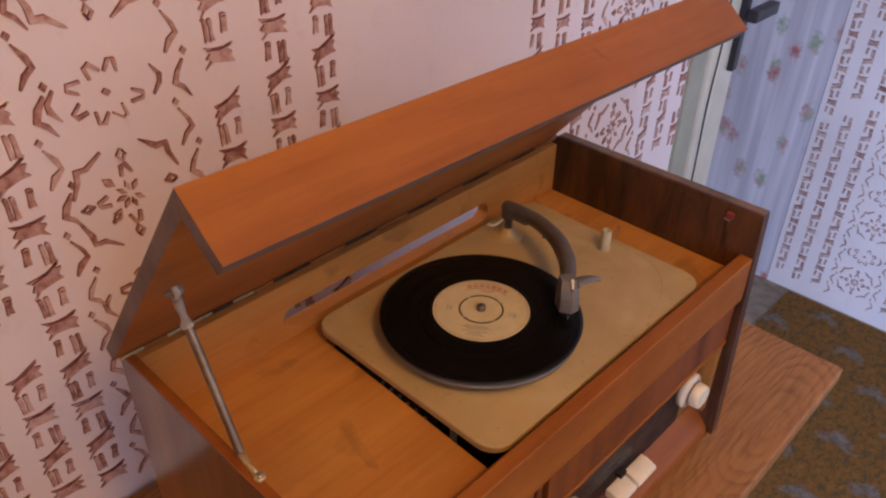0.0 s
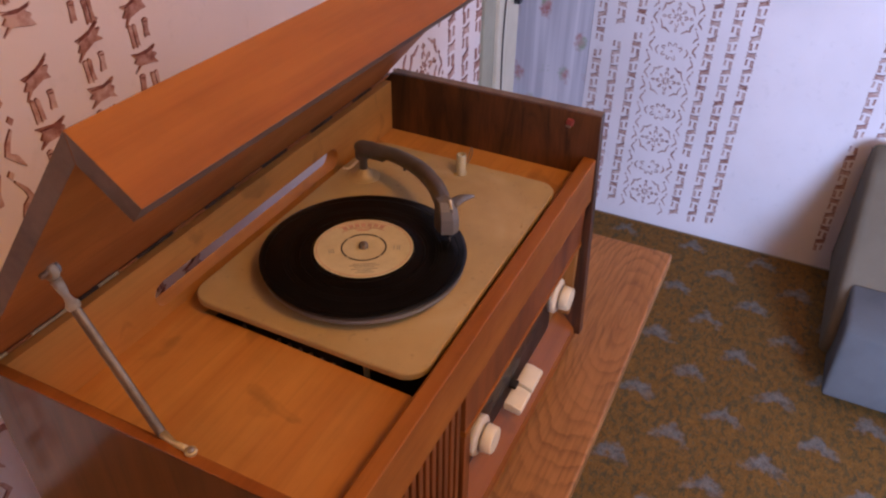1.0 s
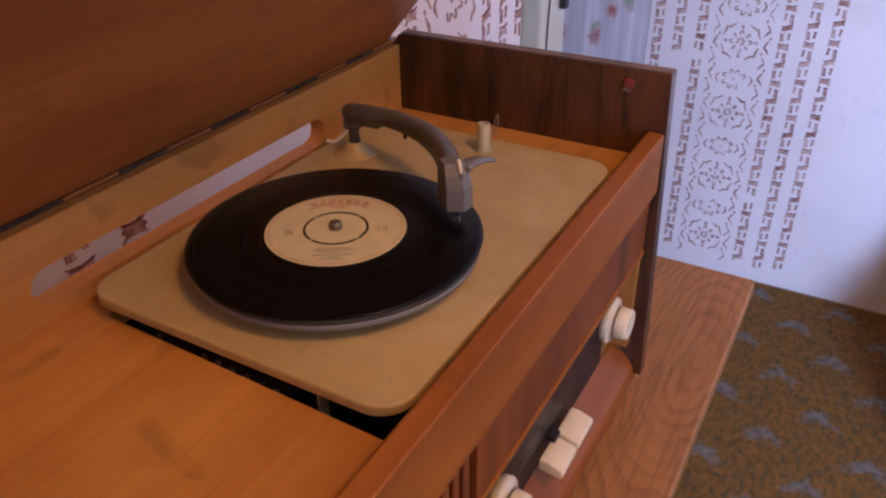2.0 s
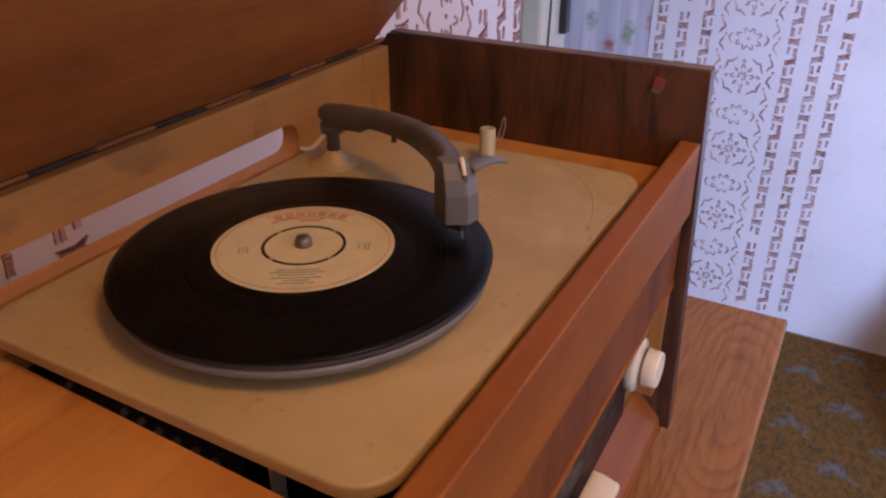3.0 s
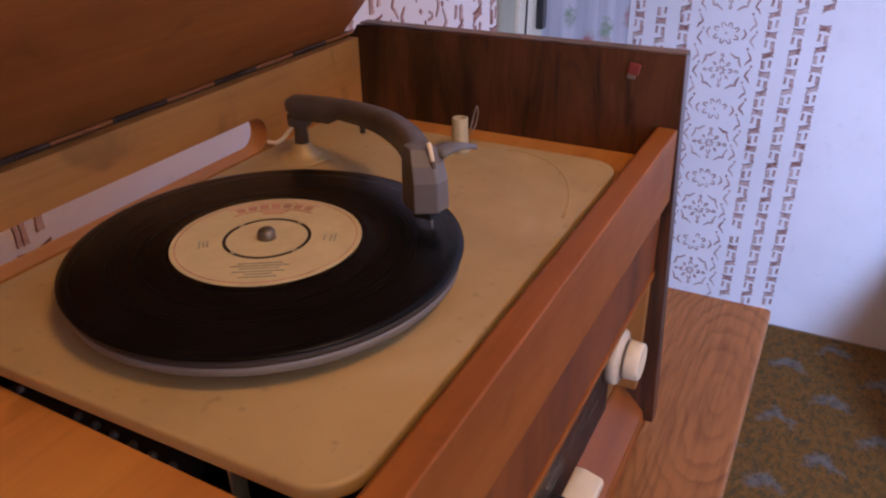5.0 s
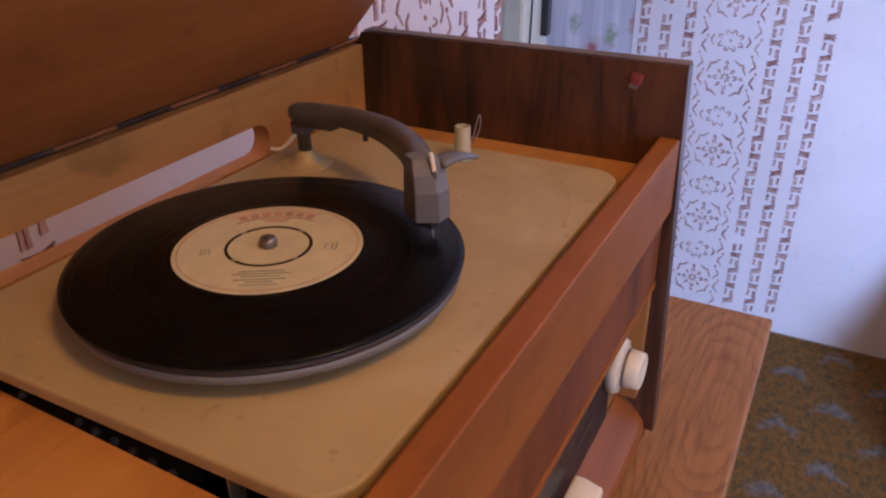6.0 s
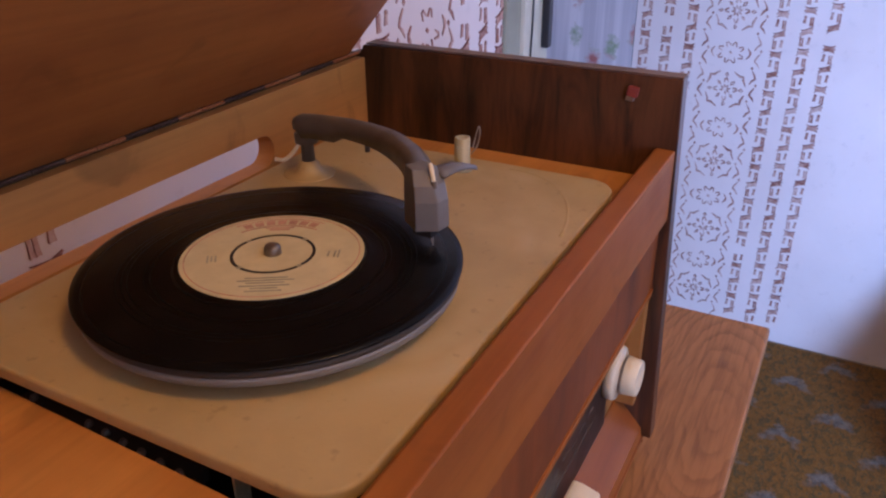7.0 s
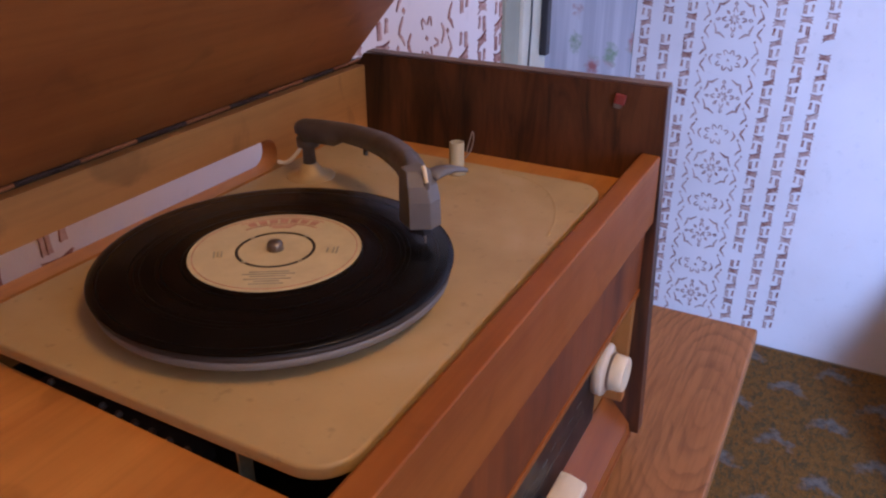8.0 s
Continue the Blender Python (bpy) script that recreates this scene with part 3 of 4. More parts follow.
def paint(name, shapes, material, parent, place, thick):
    """All marks of a band as raised patches on the wall."""
    verts, faces = [], []
    for shape in shapes:
        n, k = len(shape), len(verts)
        for h in (-0.001, thick):
            verts += [place(a, b, h) for a, b in shape]
        faces.append(list(range(k + n, k + 2 * n)))
        faces += [[k + i, k + (i + 1) % n, k + n + (i + 1) % n, k + n + i] for i in range(n)]
    data = bpy.data.meshes.new(name)
    data.from_pydata(verts, [], faces)
    bm = bmesh.new()
    bm.from_mesh(data)
    bpy.data.meshes.remove(data)
    ob = part(name, bm, material, parent)
    return tagged(ob, kind="stuff")


for centre, seed in ((-0.163, 3), (0.660, 4), (-0.971, 5)):
    marks, edges = band(centre, 0.91, 2.45, 1.241, seed, (0.091, 0.135, 0.182) if seed == 3 else (0.110, 0.172, 0.231), (1, 0), 0.056 if seed == 3 else 0.067)
    paint("stencil_band", marks, M["stencil"], wall_back, lambda a, b, h: (BACK_X + h, a, b), 0.0012)
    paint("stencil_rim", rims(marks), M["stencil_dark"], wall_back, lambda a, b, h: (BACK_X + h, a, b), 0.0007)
    paint("stencil_edge", edges, M["stencil_dark"], wall_back, lambda a, b, h: (BACK_X + h, a, b), 0.0019)
BRUSH["load"] = 0.72
for centre, seed in ((-0.075, 6), (0.735, 7), (1.545, 8)):
    marks, edges = band(centre, 0.075, 2.45, 0.157, seed)
    paint("stencil_band", marks, M["stencil"], wall_far, lambda a, b, h: (a, FAR_Y - h, b), 0.0012)
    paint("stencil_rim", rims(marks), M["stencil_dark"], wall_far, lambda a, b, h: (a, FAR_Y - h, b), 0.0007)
    paint("stencil_edge", edges, M["stencil_dark"], wall_far, lambda a, b, h: (a, FAR_Y - h, b), 0.0019)

# ---- ceiling fitting for the added warm fill lamp, out of view ----
fill_pendant = thing("ceiling_lamp", (0.8, -0.25, 2.5), "added unseen warm fill lamp with an open fabric shade", "lamp")
part("rose", lathe([(0, 2.499), (0.05, 2.499), (0.04, 2.47), (0, 2.465)], (0.8, -0.25, 0)), M["cream"], fill_pendant)
part("cord", tube([(0.8, -0.25, 2.468), (0.8, -0.25, 2.36)], 0.004), M["cream"], fill_pendant)
part("shade", lathe([(0.05, 2.37), (0.06, 2.37), (0.19, 2.30), (0.185, 2.298), (0.05, 2.365)], (0.8, -0.25, 0)), M["cream"], fill_pendant)

# ---- table ----
TOP = 0.893
TX0, TX1, TY0, TY1 = -0.281, 0.201, -0.95, 0.524
table = thing("table", (0, -0.2, FLOOR), "brown wood-veneered table with worn edges against the wall", "table")
part("tabletop", box(TX0, TX1, TY0, TY1, TOP - 0.024, TOP, 0.004, 3), M["table"], table)
for y in (TY0 + 0.05, TY1 - 0.07):
    part("apron", box(TX0 + 0.05, TX1 - 0.14, y, y + 0.02, TOP - 0.11, TOP - 0.025, 0.002), M["table"], table)
for x in (TX0 + 0.03, TX1 - 0.13):
    part("apron", box(x, x + 0.02, TY0 + 0.075, TY1 - 0.075, TOP - 0.112, TOP - 0.0255, 0.002), M["table"], table)
for x in (TX0 + 0.04, TX1 - 0.16):
    for y in (TY0 + 0.02, TY1 - 0.07):
        part("leg", prism([(x, FLOOR + 0.0072), (x + 0.04, FLOOR + 0.0072), (x + 0.05, TOP - 0.026), (x, TOP - 0.026)], "y", y, y + 0.048, 0.002), M["table"], table)

# ---- sofa under covers, against the far wall ----
sofa = thing("sofa", (1.1, 1.6, FLOOR), "low sofa under a beige cover and a grey blanket", "sofa")
part("backrest", prism([(1.36, 0.20), (1.40, 0.27), (1.74, 0.50), (1.80, 0.53), (1.87, 0.53), (1.905, 0.48), (1.905, 0.10), (1.40, 0.10)], "x", 0.545, 1.62, 0.025, 3), M["beige_cloth"], sofa, "beige cloth cover", True)
part("seat", prism([(1.25, 0.085), (1.27, 0.285), (1.30, 0.305), (1.46, 0.312), (1.47, 0.26), (1.41, 0.09)], "x", 0.570, 1.64, 0.015, 3), M["grey_cloth"], sofa, "grey blanket over the seat", True)
for x in (0.66, 1.52):
    for y in (1.34, 1.85):
        part("leg", box(x, x + 0.05, y, y + 0.05, FLOOR + 0.0072, 0.112, 0.003), M["black"], sofa)

# ---- radiogram: a radio cabinet with a record player under its lid ----
LY0, LY1, RY0, RY1 = -0.2575, -0.2495, 0.273, 0.287
DECK, PLATE = 1.136, 1.152
BOTTOM = TOP + 0.016
radio = thing("radiogram", (0, 0, TOP), "old varnished wooden radio cabinet, lid open over its record player", "record player")

part("side_panel", prism([(-0.140, BOTTOM), (0.133, BOTTOM), (0.122, 1.199), (-0.143, 1.199)], "y", LY0, LY1, 0.0012), [M["lacquer"], M["base"]], radio, "mirror-bright lacquered side with a plain rim")
for p in radio.children[0].data.polygons:
    p.material_index = 0 if p.normal.y < -0.9 else 1
part("side_panel", prism([(-0.140, BOTTOM), (0.1365, BOTTOM), (0.1255, 1.2068), (-0.126, 1.2062), (-0.130, 1.199), (-0.140, 1.199)], "y", RY0, RY1, 0.0010), M["walnut"], radio, "dark figured walnut side")
part("edge_strip", prism([(-0.124, 1.2070), (0.1250, 1.2070), (0.1250, 1.2080), (-0.124, 1.2078)], "y", RY0 + 0.0015, RY1 - 0.0008, 0.0003), M["edge"], radio, "worn grey top edge")
back = [(LY1 + 0.0005, BOTTOM), (RY0 - 0.0005, BOTTOM), (RY0 - 0.0005, 1.1965), (LY1 + 0.0005, 1.1965)]
part("back_board", holed(back, rounded(-0.120, 0.1535, 1.1465, 1.1695, 0.011), "x", -0.139, -0.125), M["deck"], radio, "light wooden back board with a long slot")
part("deck_board", holed([(-0.1245, LY1 + 0.0005), (0.111, LY1 + 0.0005), (0.111, RY0 - 0.0005), (-0.1245, RY0 - 0.0005)], [(-0.100, -0.0950), (0.103, -0.1008), (0.103, 0.200), (-0.100, 0.200)], "z", DECK - 0.012, DECK), M["deck"], radio, "stained light wooden deck")
# Black box: the dark under the deck is put into its colour.
well = holed([(-0.124, -0.25), (0.110, -0.25), (0.110, 0.27), (-0.124, 0.27)], [(-0.099, -0.0955), (0.102, -0.1013), (0.102, 0.199), (-0.099, 0.199)], "z", DECK - 0.06, DECK - 0.0125)
part("well_lining", well, M["black"], radio)
part("well_floor", box(-0.118, 0.106, -0.13, 0.22, DECK - 0.075, DECK - 0.061, 0), M["black"], radio)
for i, x in enumerate((-0.064, -0.028, -0.017, -0.006, 0.005, 0.016, 0.027)):
    part("terminal", lathe([(0, 0), (0.0018, 0), (0.0018, 0.0012), (0.0012, 0.0024), (0, 0.0024)], (x, -0.0895 - 0.0008 * i, DECK - 0.0070), 12), M["pewter"], radio)
part("terminal_strip", box(-0.072, 0.034, -0.094, -0.086, DECK - 0.013, DECK - 0.0071, 0.0005), M["black"], radio)
for x in (0.056,):
    part("bracket", box(x, x + 0.0012, -0.0955, -0.088, DECK - 0.02, DECK + 0.006, 0.0005), M["brass"], radio)

# the front rail, its fascia and the recessed control strip under it
part("front_rail", prism([(0.1115, 1.100), (0.127, 1.106), (0.1262, 1.1580), (0.1135, 1.1585), (0.1115, 1.1565)], "y", LY1 + 0.0005, RY0 - 0.0005, 0.0014, 3), M["rail"], radio, "polished front rail")
part("fascia", prism([(0.112, 1.049), (0.1225, 1.049), (0.1222, 1.1040), (0.112, 1.0995)], "y", -0.046, RY0 - 0.0005, 0.0008), M["front"], radio, "glossy dark veneer fascia")
part("fascia_lip", prism([(0.1065, 1.043), (0.1232, 1.0425), (0.1235, 1.0485), (0.1065, 1.0485)], "y", -0.046, RY0 - 0.0005, 0.0006), M["rail"], radio)
# Black sheet paints the dark seen between the slats.
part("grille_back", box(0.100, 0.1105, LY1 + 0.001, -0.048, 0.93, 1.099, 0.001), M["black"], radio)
for i in range(17):
    y = -0.0535 - 0.0113 * i
    part("grille_slat", box(0.111, 0.1215, y - 0.0071, y, 0.932, 1.098, 0.0012), M["front"], radio)
part("grille_sill", box(0.100, 0.1235, LY1 + 0.0005, -0.0475, 0.915, 0.9298, 0.001), M["rail"], radio)
part("front_stile", prism([(0.106, 0.944), (0.1225, 0.944), (0.1225, 1.0422), (0.106, 1.0422)], "y", -0.046, -0.033, 0.0008), M["front"], radio)
part("control_backing", box(0.100, 0.1055, -0.032, 0.262, 0.944, 1.048, 0.0005), M["cheek"], radio, "light wood behind the controls")
dial = part("dial_glass", box(0.1058, 0.1085, -0.020, 0.2275, 0.9475, 1.0415, 0.0008), M["blackgloss"], radio, "black tuning scale glass")
for i in range(9):
    y = 0.045 + i * 0.017
    part("scale_mark", box(0.10855, 0.1088, y, y + 0.009, 0.985 + 0.002 * (i % 3), 0.9866 + 0.002 * (i % 3), 0), M["faint"], dial)
part("scale_mark", box(0.10855, 0.1088, 0.04, 0.20, 0.9745, 0.9753, 0), M["faint"], dial)
part("cheek", box(0.100, 0.1215, 0.2625, RY0 - 0.0006, 0.9445, 1.0424, 0.0006), M["cheek"], radio, "light wooden cheek")
part("base_board", prism([(0.100, 0.9435), (0.1062, 0.9435), (0.128, 0.918), (0.1305, 0.9055), (0.1305, BOTTOM), (0.100, BOTTOM)], "y", LY1 + 0.0005, RY0 - 0.0005, 0.0012), M["base"], radio, "polished base board")
part("bottom_board", box(-0.124, 0.099, LY1 + 0.0005, RY0 - 0.0005, BOTTOM, BOTTOM + 0.01, 0.001), M["deck"], radio)
for x in (-0.105, 0.105):
    for y in (-0.225, 0.25):
        part("foot", lathe([(0, TOP), (0.011, TOP), (0.013, BOTTOM - 0.0002), (0, BOTTOM - 0.0002)], (x, y, 0), 20), M["black"], radio)

TO_FRONT = Matrix.Rotation(radians(90), 4, "Y")


def knob(y, z):
    flange = part("knob", lathe([(0, 0), (0.0205, 0), (0.0210, 0.0058), (0.0198, 0.0078), (0.0146, 0.0084), (0.0144, 0.0100), (0, 0.0100)], (0.1087, y, z), 40, TO_FRONT), M["cream"], radio, "cream plastic knob", True)
    part("knob_ring", lathe([(0.0130, 0.0098), (0.0150, 0.0100), (0.0150, 0.0114), (0.0130, 0.0115)], (0.1087, y, z), 40, TO_FRONT), M["steel"], flange, "metal ring")
    part("knob_cap", lathe([(0.0, 0.0096), (0.0140, 0.0112), (0.0145, 0.0120), (0.0137, 0.0212), (0.0127, 0.0222), (0.0112, 0.0219), (0, 0.0215)], (0.1087, y, z), 40, TO_FRONT), M["white"], flange, "", True)


knob(0.229, 0.9965)
knob(0.009, 0.9845)
for y0, y1 in ((0.1115, 0.1445), (0.0785, 0.1075)):
    part("push_key", prism([(0.1120, 0.9520), (0.1296, 0.9498), (0.1320, 0.9542), (0.1311, 0.9588), (0.1190, 0.9625), (0.1120, 0.9625)], "y", y0, y1, 0.0014, 3), M["white"], radio, "ivory push key", True)
# Black block stands in for the dark notch at this key's corner.
part("key_latch", box(0.1088, 0.1165, 0.0990, 0.1095, 0.9632, 0.9680, 0.0006), M["black"], radio)
part("switch", prism([(0.0890, 1.1930), (0.0965, 1.1915), (0.0977, 1.1987), (0.0903, 1.2000)], "y", RY0 - 0.005, RY0 - 0.0002, 0.0012), M["red"], radio, "small red switch")
part("switch_foot", prism([(0.0885, 1.1895), (0.0940, 1.1887), (0.0950, 1.1917), (0.0890, 1.1929)], "y", RY0 - 0.0035, RY0 - 0.0002, 0.0006), M["steel"], radio)

# lid, hinged at the back and held open: a wide board with a narrow flap along its free edge
HINGE = Vector((-0.134, 0, 1.1995))
ANG = radians(50.4)
LIDY0, LIDY1 = -0.265, 0.264
UP, OUT = Vector((math.cos(ANG), 0, math.sin(ANG))), Vector((-math.sin(ANG), 0, math.cos(ANG)))


def lid_at(along, out):
    p = HINGE + along * UP + out * OUT
    return p.x, p.z


lid_len, thick, flap = 0.2705, 0.0115, 0.0455
lid = part("lid", prism([lid_at(-0.001, 0), lid_at(lid_len - thick, 0), lid_at(lid_len, thick), lid_at(-0.001, thick)], "y", LIDY0, LIDY1, 0.0007), [M["lid_in"], M["edge"], M["lid"]], radio, "varnished lid board held open")
front_flap = part("lid_flap", prism([lid_at(lid_len - thick - 0.0002, -0.0002), lid_at(lid_len, thick - 0.0002), lid_at(lid_len + 0.0002, thick - flap), lid_at(lid_len - thick, thick - flap)], "y", LIDY0, LIDY1, 0.0007), [M["lid"], M["edge"]], lid, "lid's front flap")
for p in lid.data.polygons:
    p.material_index = 1 if abs(p.normal.y) > 0.8 else (2 if p.normal.dot(OUT) > 0.7 else 0)
for p in front_flap.data.polygons:
    p.material_index = 1 if abs(p.normal.y) > 0.8 or p.normal.dot(OUT) < -0.7 else 0
# the stay lifts one end only: the boards sag a little towards the other
for board in (lid, front_flap):
    for v in board.data.vertices:
        sag = radians(-1.6) * (v.co.y - LIDY0) / (LIDY1 - LIDY0)
        dx, dz = v.co.x - HINGE.x, v.co.z - HINGE.z
        v.co.x = HINGE.x + dx * math.cos(sag) - dz * math.sin(sag)
        v.co.z = HINGE.z + dx * math.sin(sag) + dz * math.cos(sag)
# piano hinge, its leaf closing the joint behind the knuckles
part("hinge_leaf", box(-0.1395, -0.1335, LIDY0 + 0.008, RY0 - 0.001, 1.1962, 1.2006, 0.0004), M["hinge"], radio)
for i in range(27):
    y = LIDY0 + 0.004 + i * 0.0200
    part("hinge_knuckle", tube([(-0.1322, y, 1.1990), (-0.1322, y + 0.0194, 1.1990)], 0.0013, 10), M["brass" if i in (0, 2, 3, 5) else ("hinge", "lid_in", "lid_in", "hinge")[i % 4]], radio)

# lid stay at the other end: a steel tube between two brass eyes
S0, S1 = Vector((0.013, -0.2490, 1.1990)), Vector((-0.050, -0.2430, 1.2985))
stay = part("lid_stay", tube([S0.lerp(S1, 0.02), S0.lerp(S1, 0.79)], 0.0031, 14), M["stay"], radio, "tarnished metal lid stay")
part("stay_rod", tube([S0.lerp(S1, f) for f in (0.785, 0.80, 0.815, 0.83, 0.86, 0.90, 0.95)], [0.0036, 0.0044, 0.0044, 0.0030, 0.0022, 0.0030, 0.0036], 14), M["stay_end"], stay, "yellowed end piece", True)
EYE_TURN = Matrix.Rotation(radians(90), 4, "X")
part("stay_eye", lathe([(0.0022, -0.0022), (0.0058, -0.0022), (0.0066, 0.0), (0.0058, 0.0022), (0.0022, 0.0022), (0.0022, -0.0022)], S1, 20, EYE_TURN), M["stay_end"], stay, "", True)
part("stay_pin", lathe([(0, -0.0050), (0.0042, -0.0050), (0.0042, -0.0034), (0.0021, -0.0030), (0.0021, 0.0060), (0, 0.0060)], S1, 16, EYE_TURN), M["steel"], stay, "", True)
FOOT = Vector((0.036, -0.2512, 1.2008))
part("stay_neck", tube([S0.lerp(S1, 0.03), S0 + Vector((0.008, -0.0008, -0.0001)), FOOT + Vector((-0.004, 0, 0.0004))], [0.0030, 0.0019, 0.0022], 12), M["brass"], stay, "", True)
part("stay_foot", lathe([(0.0014, -0.0016), (0.0032, -0.0016), (0.0038, -0.0004), (0.0035, 0.0012), (0.0014, 0.0012), (0.0014, -0.0016)], FOOT, 20), M["brass"], stay, "small brass eye", True)
part("stay_screw", lathe([(0, -0.0018), (0.0014, -0.0018), (0.0014, 0.0010), (0.0022, 0.0012), (0.0015, 0.0022), (0, 0.0024)], FOOT, 14), M["steel"], stay, "", True)

# ---- record player on the deck ----
player_plate = part("motor_plate", prism(rounded(-0.1130, 0.1058, -0.0985, 0.2130, 0.020, 8), "z", PLATE - 0.0072, PLATE, 0.0018, 3), M["plate"], radio, "cream enamelled motor plate", True)
trace = [(0.038 + 0.062 * math.cos(radians(a)), 0.105 + 0.100 * math.sin(radians(a)), PLATE) for a in range(10, 96, 5)]
part("pressed_ridge", tube([(x, y, z - 0.00235) for x, y, z in trace], 0.0026, 24), M["plate"], player_plate, "", True)
PX, PY = -0.0008, 0.0030
part("platter", lathe([(0, 1.1600), (0.0850, 1.1603), (0.0876, 1.1615), (0.0880, 1.1640), (0.0878, 1.1655), (0, 1.1655)], (PX, PY, 0), 96), M["platter"], radio, "grey turntable platter", True)
part("rubber_mat", lathe([(0, 1.1656), (0.0880, 1.1656), (0.0886, 1.1663), (0.0886, 1.1679), (0.0880, 1.1686), (0, 1.1686)], (PX, PY, 0), 96), M["rubber"], radio, "dark rubber mat", True)
part("platter_hub", lathe([(0, PLATE), (0.03, PLATE), (0.03, 1.1598), (0, 1.1598)], (PX, PY, 0)), M["black"], radio)
part("spindle", lathe([(0, 1.1687), (0.0040, 1.1687), (0.0040, 1.1762), (0.0033, 1.1776), (0, 1.1778)], (PX, PY, 0), 24), M["pewter"], radio, "dull metal spindle", True)

part("arm_base", lathe([(0, PLATE), (0.0190, PLATE - 0.0003), (0.0150, PLATE + 0.0003), (0.0118, PLATE + 0.0012), (0.0092, PLATE + 0.0030), (0.0074, PLATE + 0.0058), (0.0055, PLATE + 0.0090), (0.0042, PLATE + 0.0096), (0, PLATE + 0.0096)], (-0.083, 0.138, 0), 32), M["plate"], radio, "", True)
part("arm_pivot", lathe([(0.0, PLATE + 0.0094), (0.0046, PLATE + 0.0094), (0.0042, 1.172), (0.0078, 1.174), (0.0078, 1.180), (0, 1.180)], (-0.083, 0.138, 0), 24), M["arm"], radio, "", True)

CURVE = smooth_path([(-0.0885, 0.1375, 1.1850), (-0.070, 0.1360, 1.1870), (-0.040, 0.1315, 1.1890), (-0.008, 0.1180, 1.1915), (0.020, 0.0960, 1.1940), (0.038, 0.0745, 1.1965), (0.0490, 0.0570, 1.1985)], 5)
sections = []
for i, p in enumerate(CURVE):
    t = i / (len(CURVE) - 1)
    d = (CURVE[min(i + 1, len(CURVE) - 1)] - CURVE[max(i - 1, 0)]).normalized()
    side = d.cross(Vector((0, 0, 1))).normalized()
    up = side.cross(d)
    w, top = 0.0066 + 0.0006 * math.sin(math.pi * t), 0.0068
    low = -0.0070 if 0.04 < t < 0.30 else -0.0020 - 0.0040 * t
    if i == 0:
        w, top, low = w * 0.82, top * 0.8, low * 0.8
    sections.append([p + side * a * w + up * b for a, b in ((-1, low), (-1, top * 0.45), (-0.72, top * 0.86), (-0.3, top), (0.3, top), (0.72, top * 0.86), (1, top * 0.45), (1, low))])
arm = part("tonearm", loft(sections), M["arm"], radio, "curved grey plastic tonearm", True)
# pick-up head: faceted shell that drops towards the record
HD = Vector((0.832, -0.555, 0)).normalized()
HS = Vector((0.555, 0.832, 0)).normalized()
H0 = Vector((0.0622, 0.0462, 1.1805))
# outline in plan (forward, sideways) at four heights
levels = (
    (0.0, ((-0.0165, -0.0080), (-0.0022, -0.0088), (0.0028, 0.0008), (-0.0010, 0.0088), (-0.0165, 0.0082))),
    (0.0145, ((-0.0165, -0.0078), (-0.0026, -0.0086), (0.0024, 0.0008), (-0.0014, 0.0086), (-0.0165, 0.0080))),
    (0.0220, ((-0.0170, -0.0074), (-0.0050, -0.0080), (-0.0006, 0.0008), (-0.0040, 0.0082), (-0.0170, 0.0076))),
    (0.0285, ((-0.0185, -0.0058), (-0.0100, -0.0062), (-0.0070, 0.0006), (-0.0094, 0.0064), (-0.0185, 0.0060))),
)
rows = [[H0 + HD * d + HS * q + Vector((0, 0, z)) for d, q in plan] for z, plan in levels]
head = part("pickup_head", round_edges(loft(rows), 0.0007, 2, 25), M["head"], arm, "grey faceted pick-up head")
part("stylus", tube([H0 + HD * -0.004 + Vector((0, 0, -0.0005)), H0 + HD * -0.0015 + Vector((0, 0, -0.0088))], [0.0016, 0.0003], 8), M["steel"], head)
part("cartridge", prism([(-0.005, 0), (0.005, 0), (0.004, 0.0045), (-0.004, 0.0045)], "y", -0.005, 0.005, 0.0005), M["black"], head).matrix_world = Matrix.Translation(H0 + HD * -0.007 + Vector((0, 0, -0.0042)))
lift_rows = []
for k in range(11):
    t = k / 10
    c = H0 + HD * (-0.0085 - 0.0075 * t) + HS * (0.0065 + 0.0260 * t) + Vector((0, 0, 0.0248 + 0.0012 * math.sin(t * 3.0) - 0.0048 * t * t))
    w = 0.0058 * (1 - t) ** 0.6 + 0.0007
    lift_rows.append([c + HD * a * w + Vector((0, 0, b)) for a, b in ((-1, -0.0009), (-1, 0.0006), (0, 0.0014), (1, 0.0006), (1, -0.0009))])
part("finger_lift", loft(lift_rows), M["head"], head, "", True)
clip = H0 + HD * -0.0058 + HS * 0.0012 + Vector((0, 0, 0.0288))
part("head_clip", tube([clip + Vector((0, 0, 0.0028)), clip + HD * 0.0012 + Vector((0, 0, 0.0010)), clip + HD * 0.0040 + Vector((0, 0, -0.0062))], [0.0011, 0.0012, 0.0010], 8), M["white"], head, "small white clip")
part("clip_socket", tube([clip + HD * 0.0034 + Vector((0, 0, -0.0050)), clip + HD * 0.0046 + Vector((0, 0, -0.0082))], [0.0017, 0.0013], 8), M["arm"], head)
part("lever", tube(smooth_path([(-0.0820, 0.1335, 1.1780), (-0.0890, 0.1305, 1.1680), (-0.0945, 0.1275, 1.1630), (-0.1005, 0.1255, 1.1630)], 4), 0.0014, 8), M["cream"], arm, "cream wire lever")
part("arm_screw", lathe([(0, -0.001), (0.0016, -0.001), (0.0016, 0.003), (0, 0.003)], (-0.026, 0.1235, 1.182), 10), M["arm"], arm)

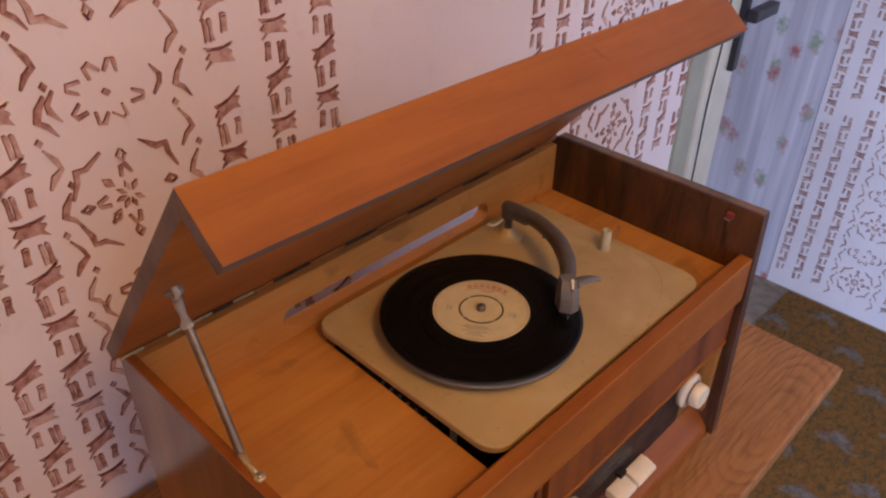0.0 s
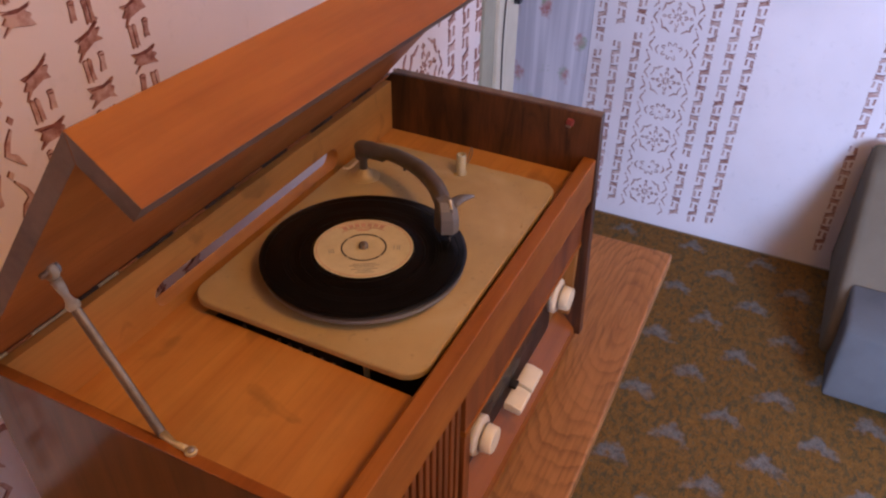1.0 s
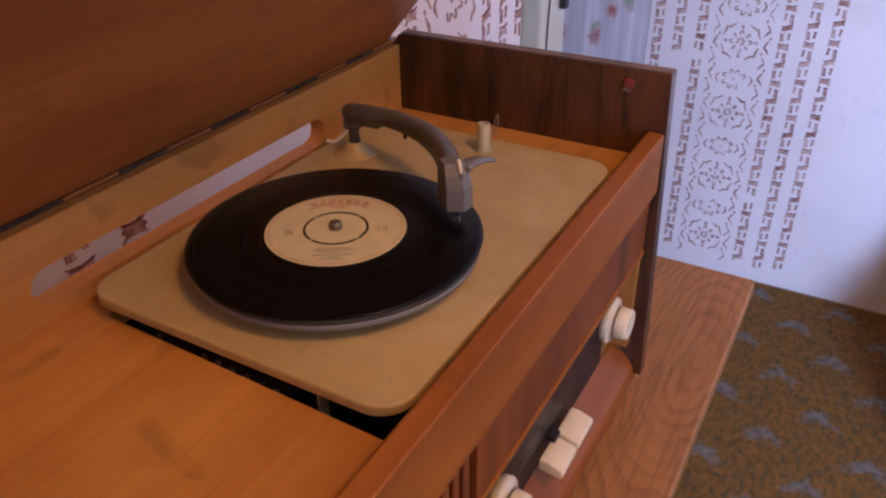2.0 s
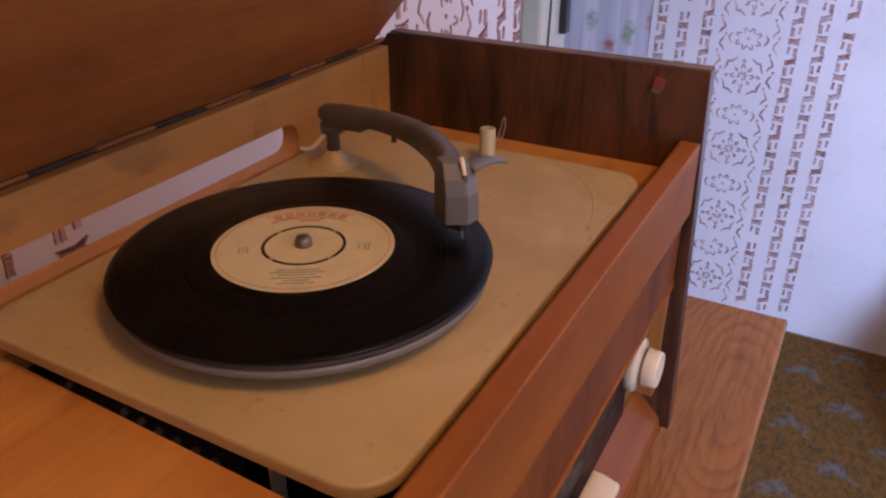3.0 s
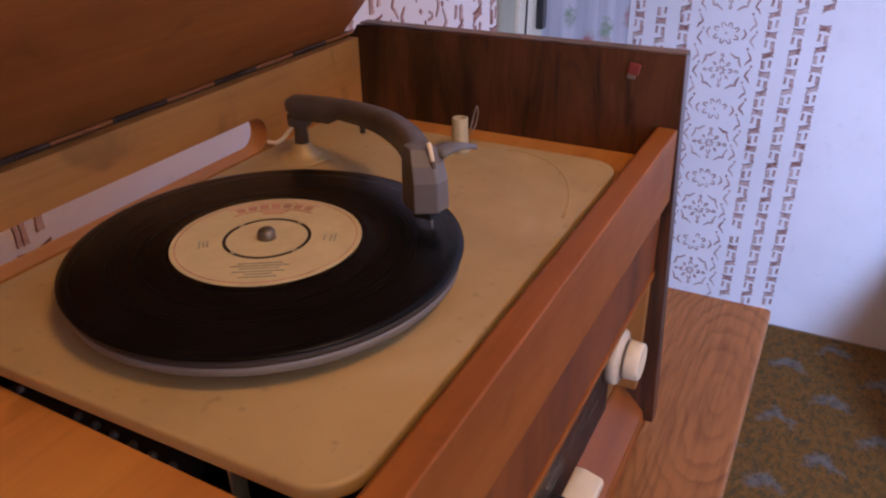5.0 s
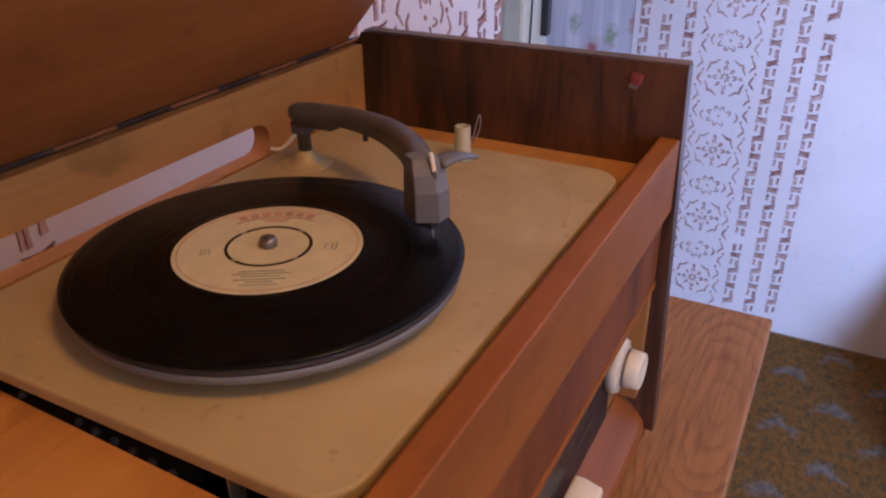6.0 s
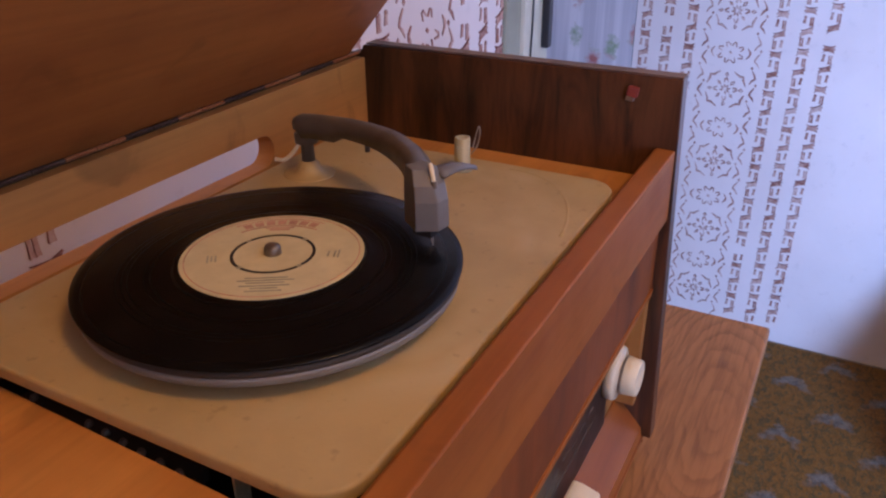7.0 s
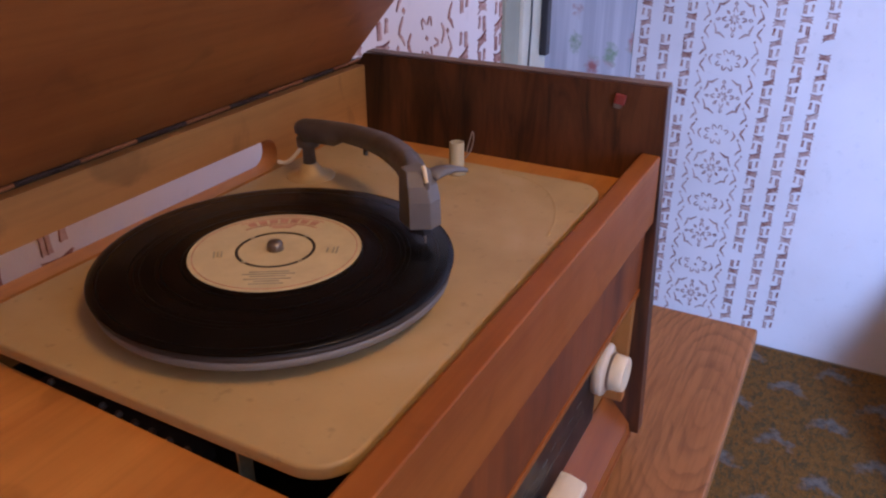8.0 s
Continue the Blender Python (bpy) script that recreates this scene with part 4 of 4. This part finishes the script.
rest = part("arm_rest", lathe([(0, PLATE), (0.0066, PLATE), (0.0066, PLATE + 0.0012), (0.0054, PLATE + 0.0022), (0.0052, 1.1745), (0.0040, 1.1750), (0.0036, 1.1725), (0, 1.1725)], (0.005, 0.189, 0), 28), M["rest"], radio, "cream arm rest post", True)
part("rest_wire", tube(smooth_path([(0.0090, 0.1940, 1.162), (0.0125, 0.1960, 1.168), (0.0140, 0.1968, 1.176), (0.0133, 0.1966, 1.1812), (0.0115, 0.1958, 1.175), (0.0098, 0.1946, 1.166)], 4), 0.0005, 6), M["steel"], rest)

# ---- the record ----
record = thing("record", (PX, PY, 1.16870), "black seven-inch vinyl record with a cream paper label", "record")
part("disc", lathe([(0.0041, 1.16870), (0.0868, 1.16870), (0.0891, 1.16940), (0.0896, 1.17000), (0.0891, 1.17060), (0.0865, 1.17120), (0.0500, 1.17190), (0.0462, 1.17260), (0.0448, 1.17290), (0.0041, 1.17290)], (PX, PY, 0), 128), M["vinyl"], record, "", True)
label = part("paper_label", lathe([(0.0041, 1.17280), (0.0429, 1.17280), (0.0429, 1.17325), (0.0041, 1.17325)], (PX, PY, 0), 96), M["label"], record, "cream printed paper label")
INK = 1.17330


def arc(r0, r1, a0, a1, z0=INK, n=24, lift=0.0002):
    bm = bmesh.new()
    rows = [[bm.verts.new((PX + r * math.cos(radians(a0 + (a1 - a0) * i / n)), PY + r * math.sin(radians(a0 + (a1 - a0) * i / n)), z)) for r, z in ((r0, z0), (r0, z0 + lift), (r1, z0 + lift), (r1, z0))] for i in range(n + 1)]
    for a, b in zip(rows, rows[1:]):
        for k in range(3):
            bm.faces.new((a[k], a[k + 1], b[k + 1], b[k]))
    return bm


def bar(r, a, length, height):
    """A line of small print, square to the label's reading direction."""
    turn = Matrix.Translation((PX, PY, 0)) @ Matrix.Rotation(radians(a), 4, "Z")
    bm = box(r - height / 2, r + height / 2, -length / 2, length / 2, INK, INK + 0.0002, 0)
    bmesh.ops.transform(bm, matrix=turn, verts=bm.verts)
    return bm


LOGO = 122
for q in range(4):
    part("punch_ring", arc(0.0184, 0.0199, LOGO + 48 + 90 * q, LOGO + 131 + 90 * q), M["ring_ink"], label)
    part("punch_tab", arc(0.0180, 0.0203, LOGO + 42.5 + 90 * q, LOGO + 46.5 + 90 * q, n=4), M["print_grey"], label)
part("border_line", arc(0.0404, 0.0409, 0, 360, n=96), M["print_red"], label)
# the maker's mark: a red half-ring of blocks over a filled crescent
for i in range(7):
    a = LOGO - 33 + 9.6 * i
    part("logo_block", arc(0.0318, 0.0362, a, a + 7.2, n=4), M["print_red"], label)
part("logo_arc", arc(0.0298, 0.0306, LOGO - 38, LOGO + 38), M["print_red"], label, "red printed arc")
part("logo_arc", arc(0.0374, 0.0380, LOGO - 36, LOGO + 36), M["print_red"], label, "red printed arc")
for r, ln in ((0.0276, 0.0140), (0.0255, 0.0100)):
    part("logo_line", bar(r, LOGO, ln, 0.0011), M["print_red"], label)
PRINT = ((180, 0.0240, 0.019), (180, 0.0262, 0.025), (180, 0.0284, 0.017), (180, 0.0310, 0.022), (180, 0.0332, 0.012), (180, 0.0356, 0.016),
         (98, 0.0300, 0.0070), (98, 0.0282, 0.0050), (98, 0.0264, 0.0060), (-96, 0.0310, 0.0075), (-96, 0.0292, 0.0060), (-96, 0.0262, 0.0050))
for a, r, ln in PRINT:
    part("print_line", bar(r, LOGO + a, ln, 0.0008), M["print_grey"], label)
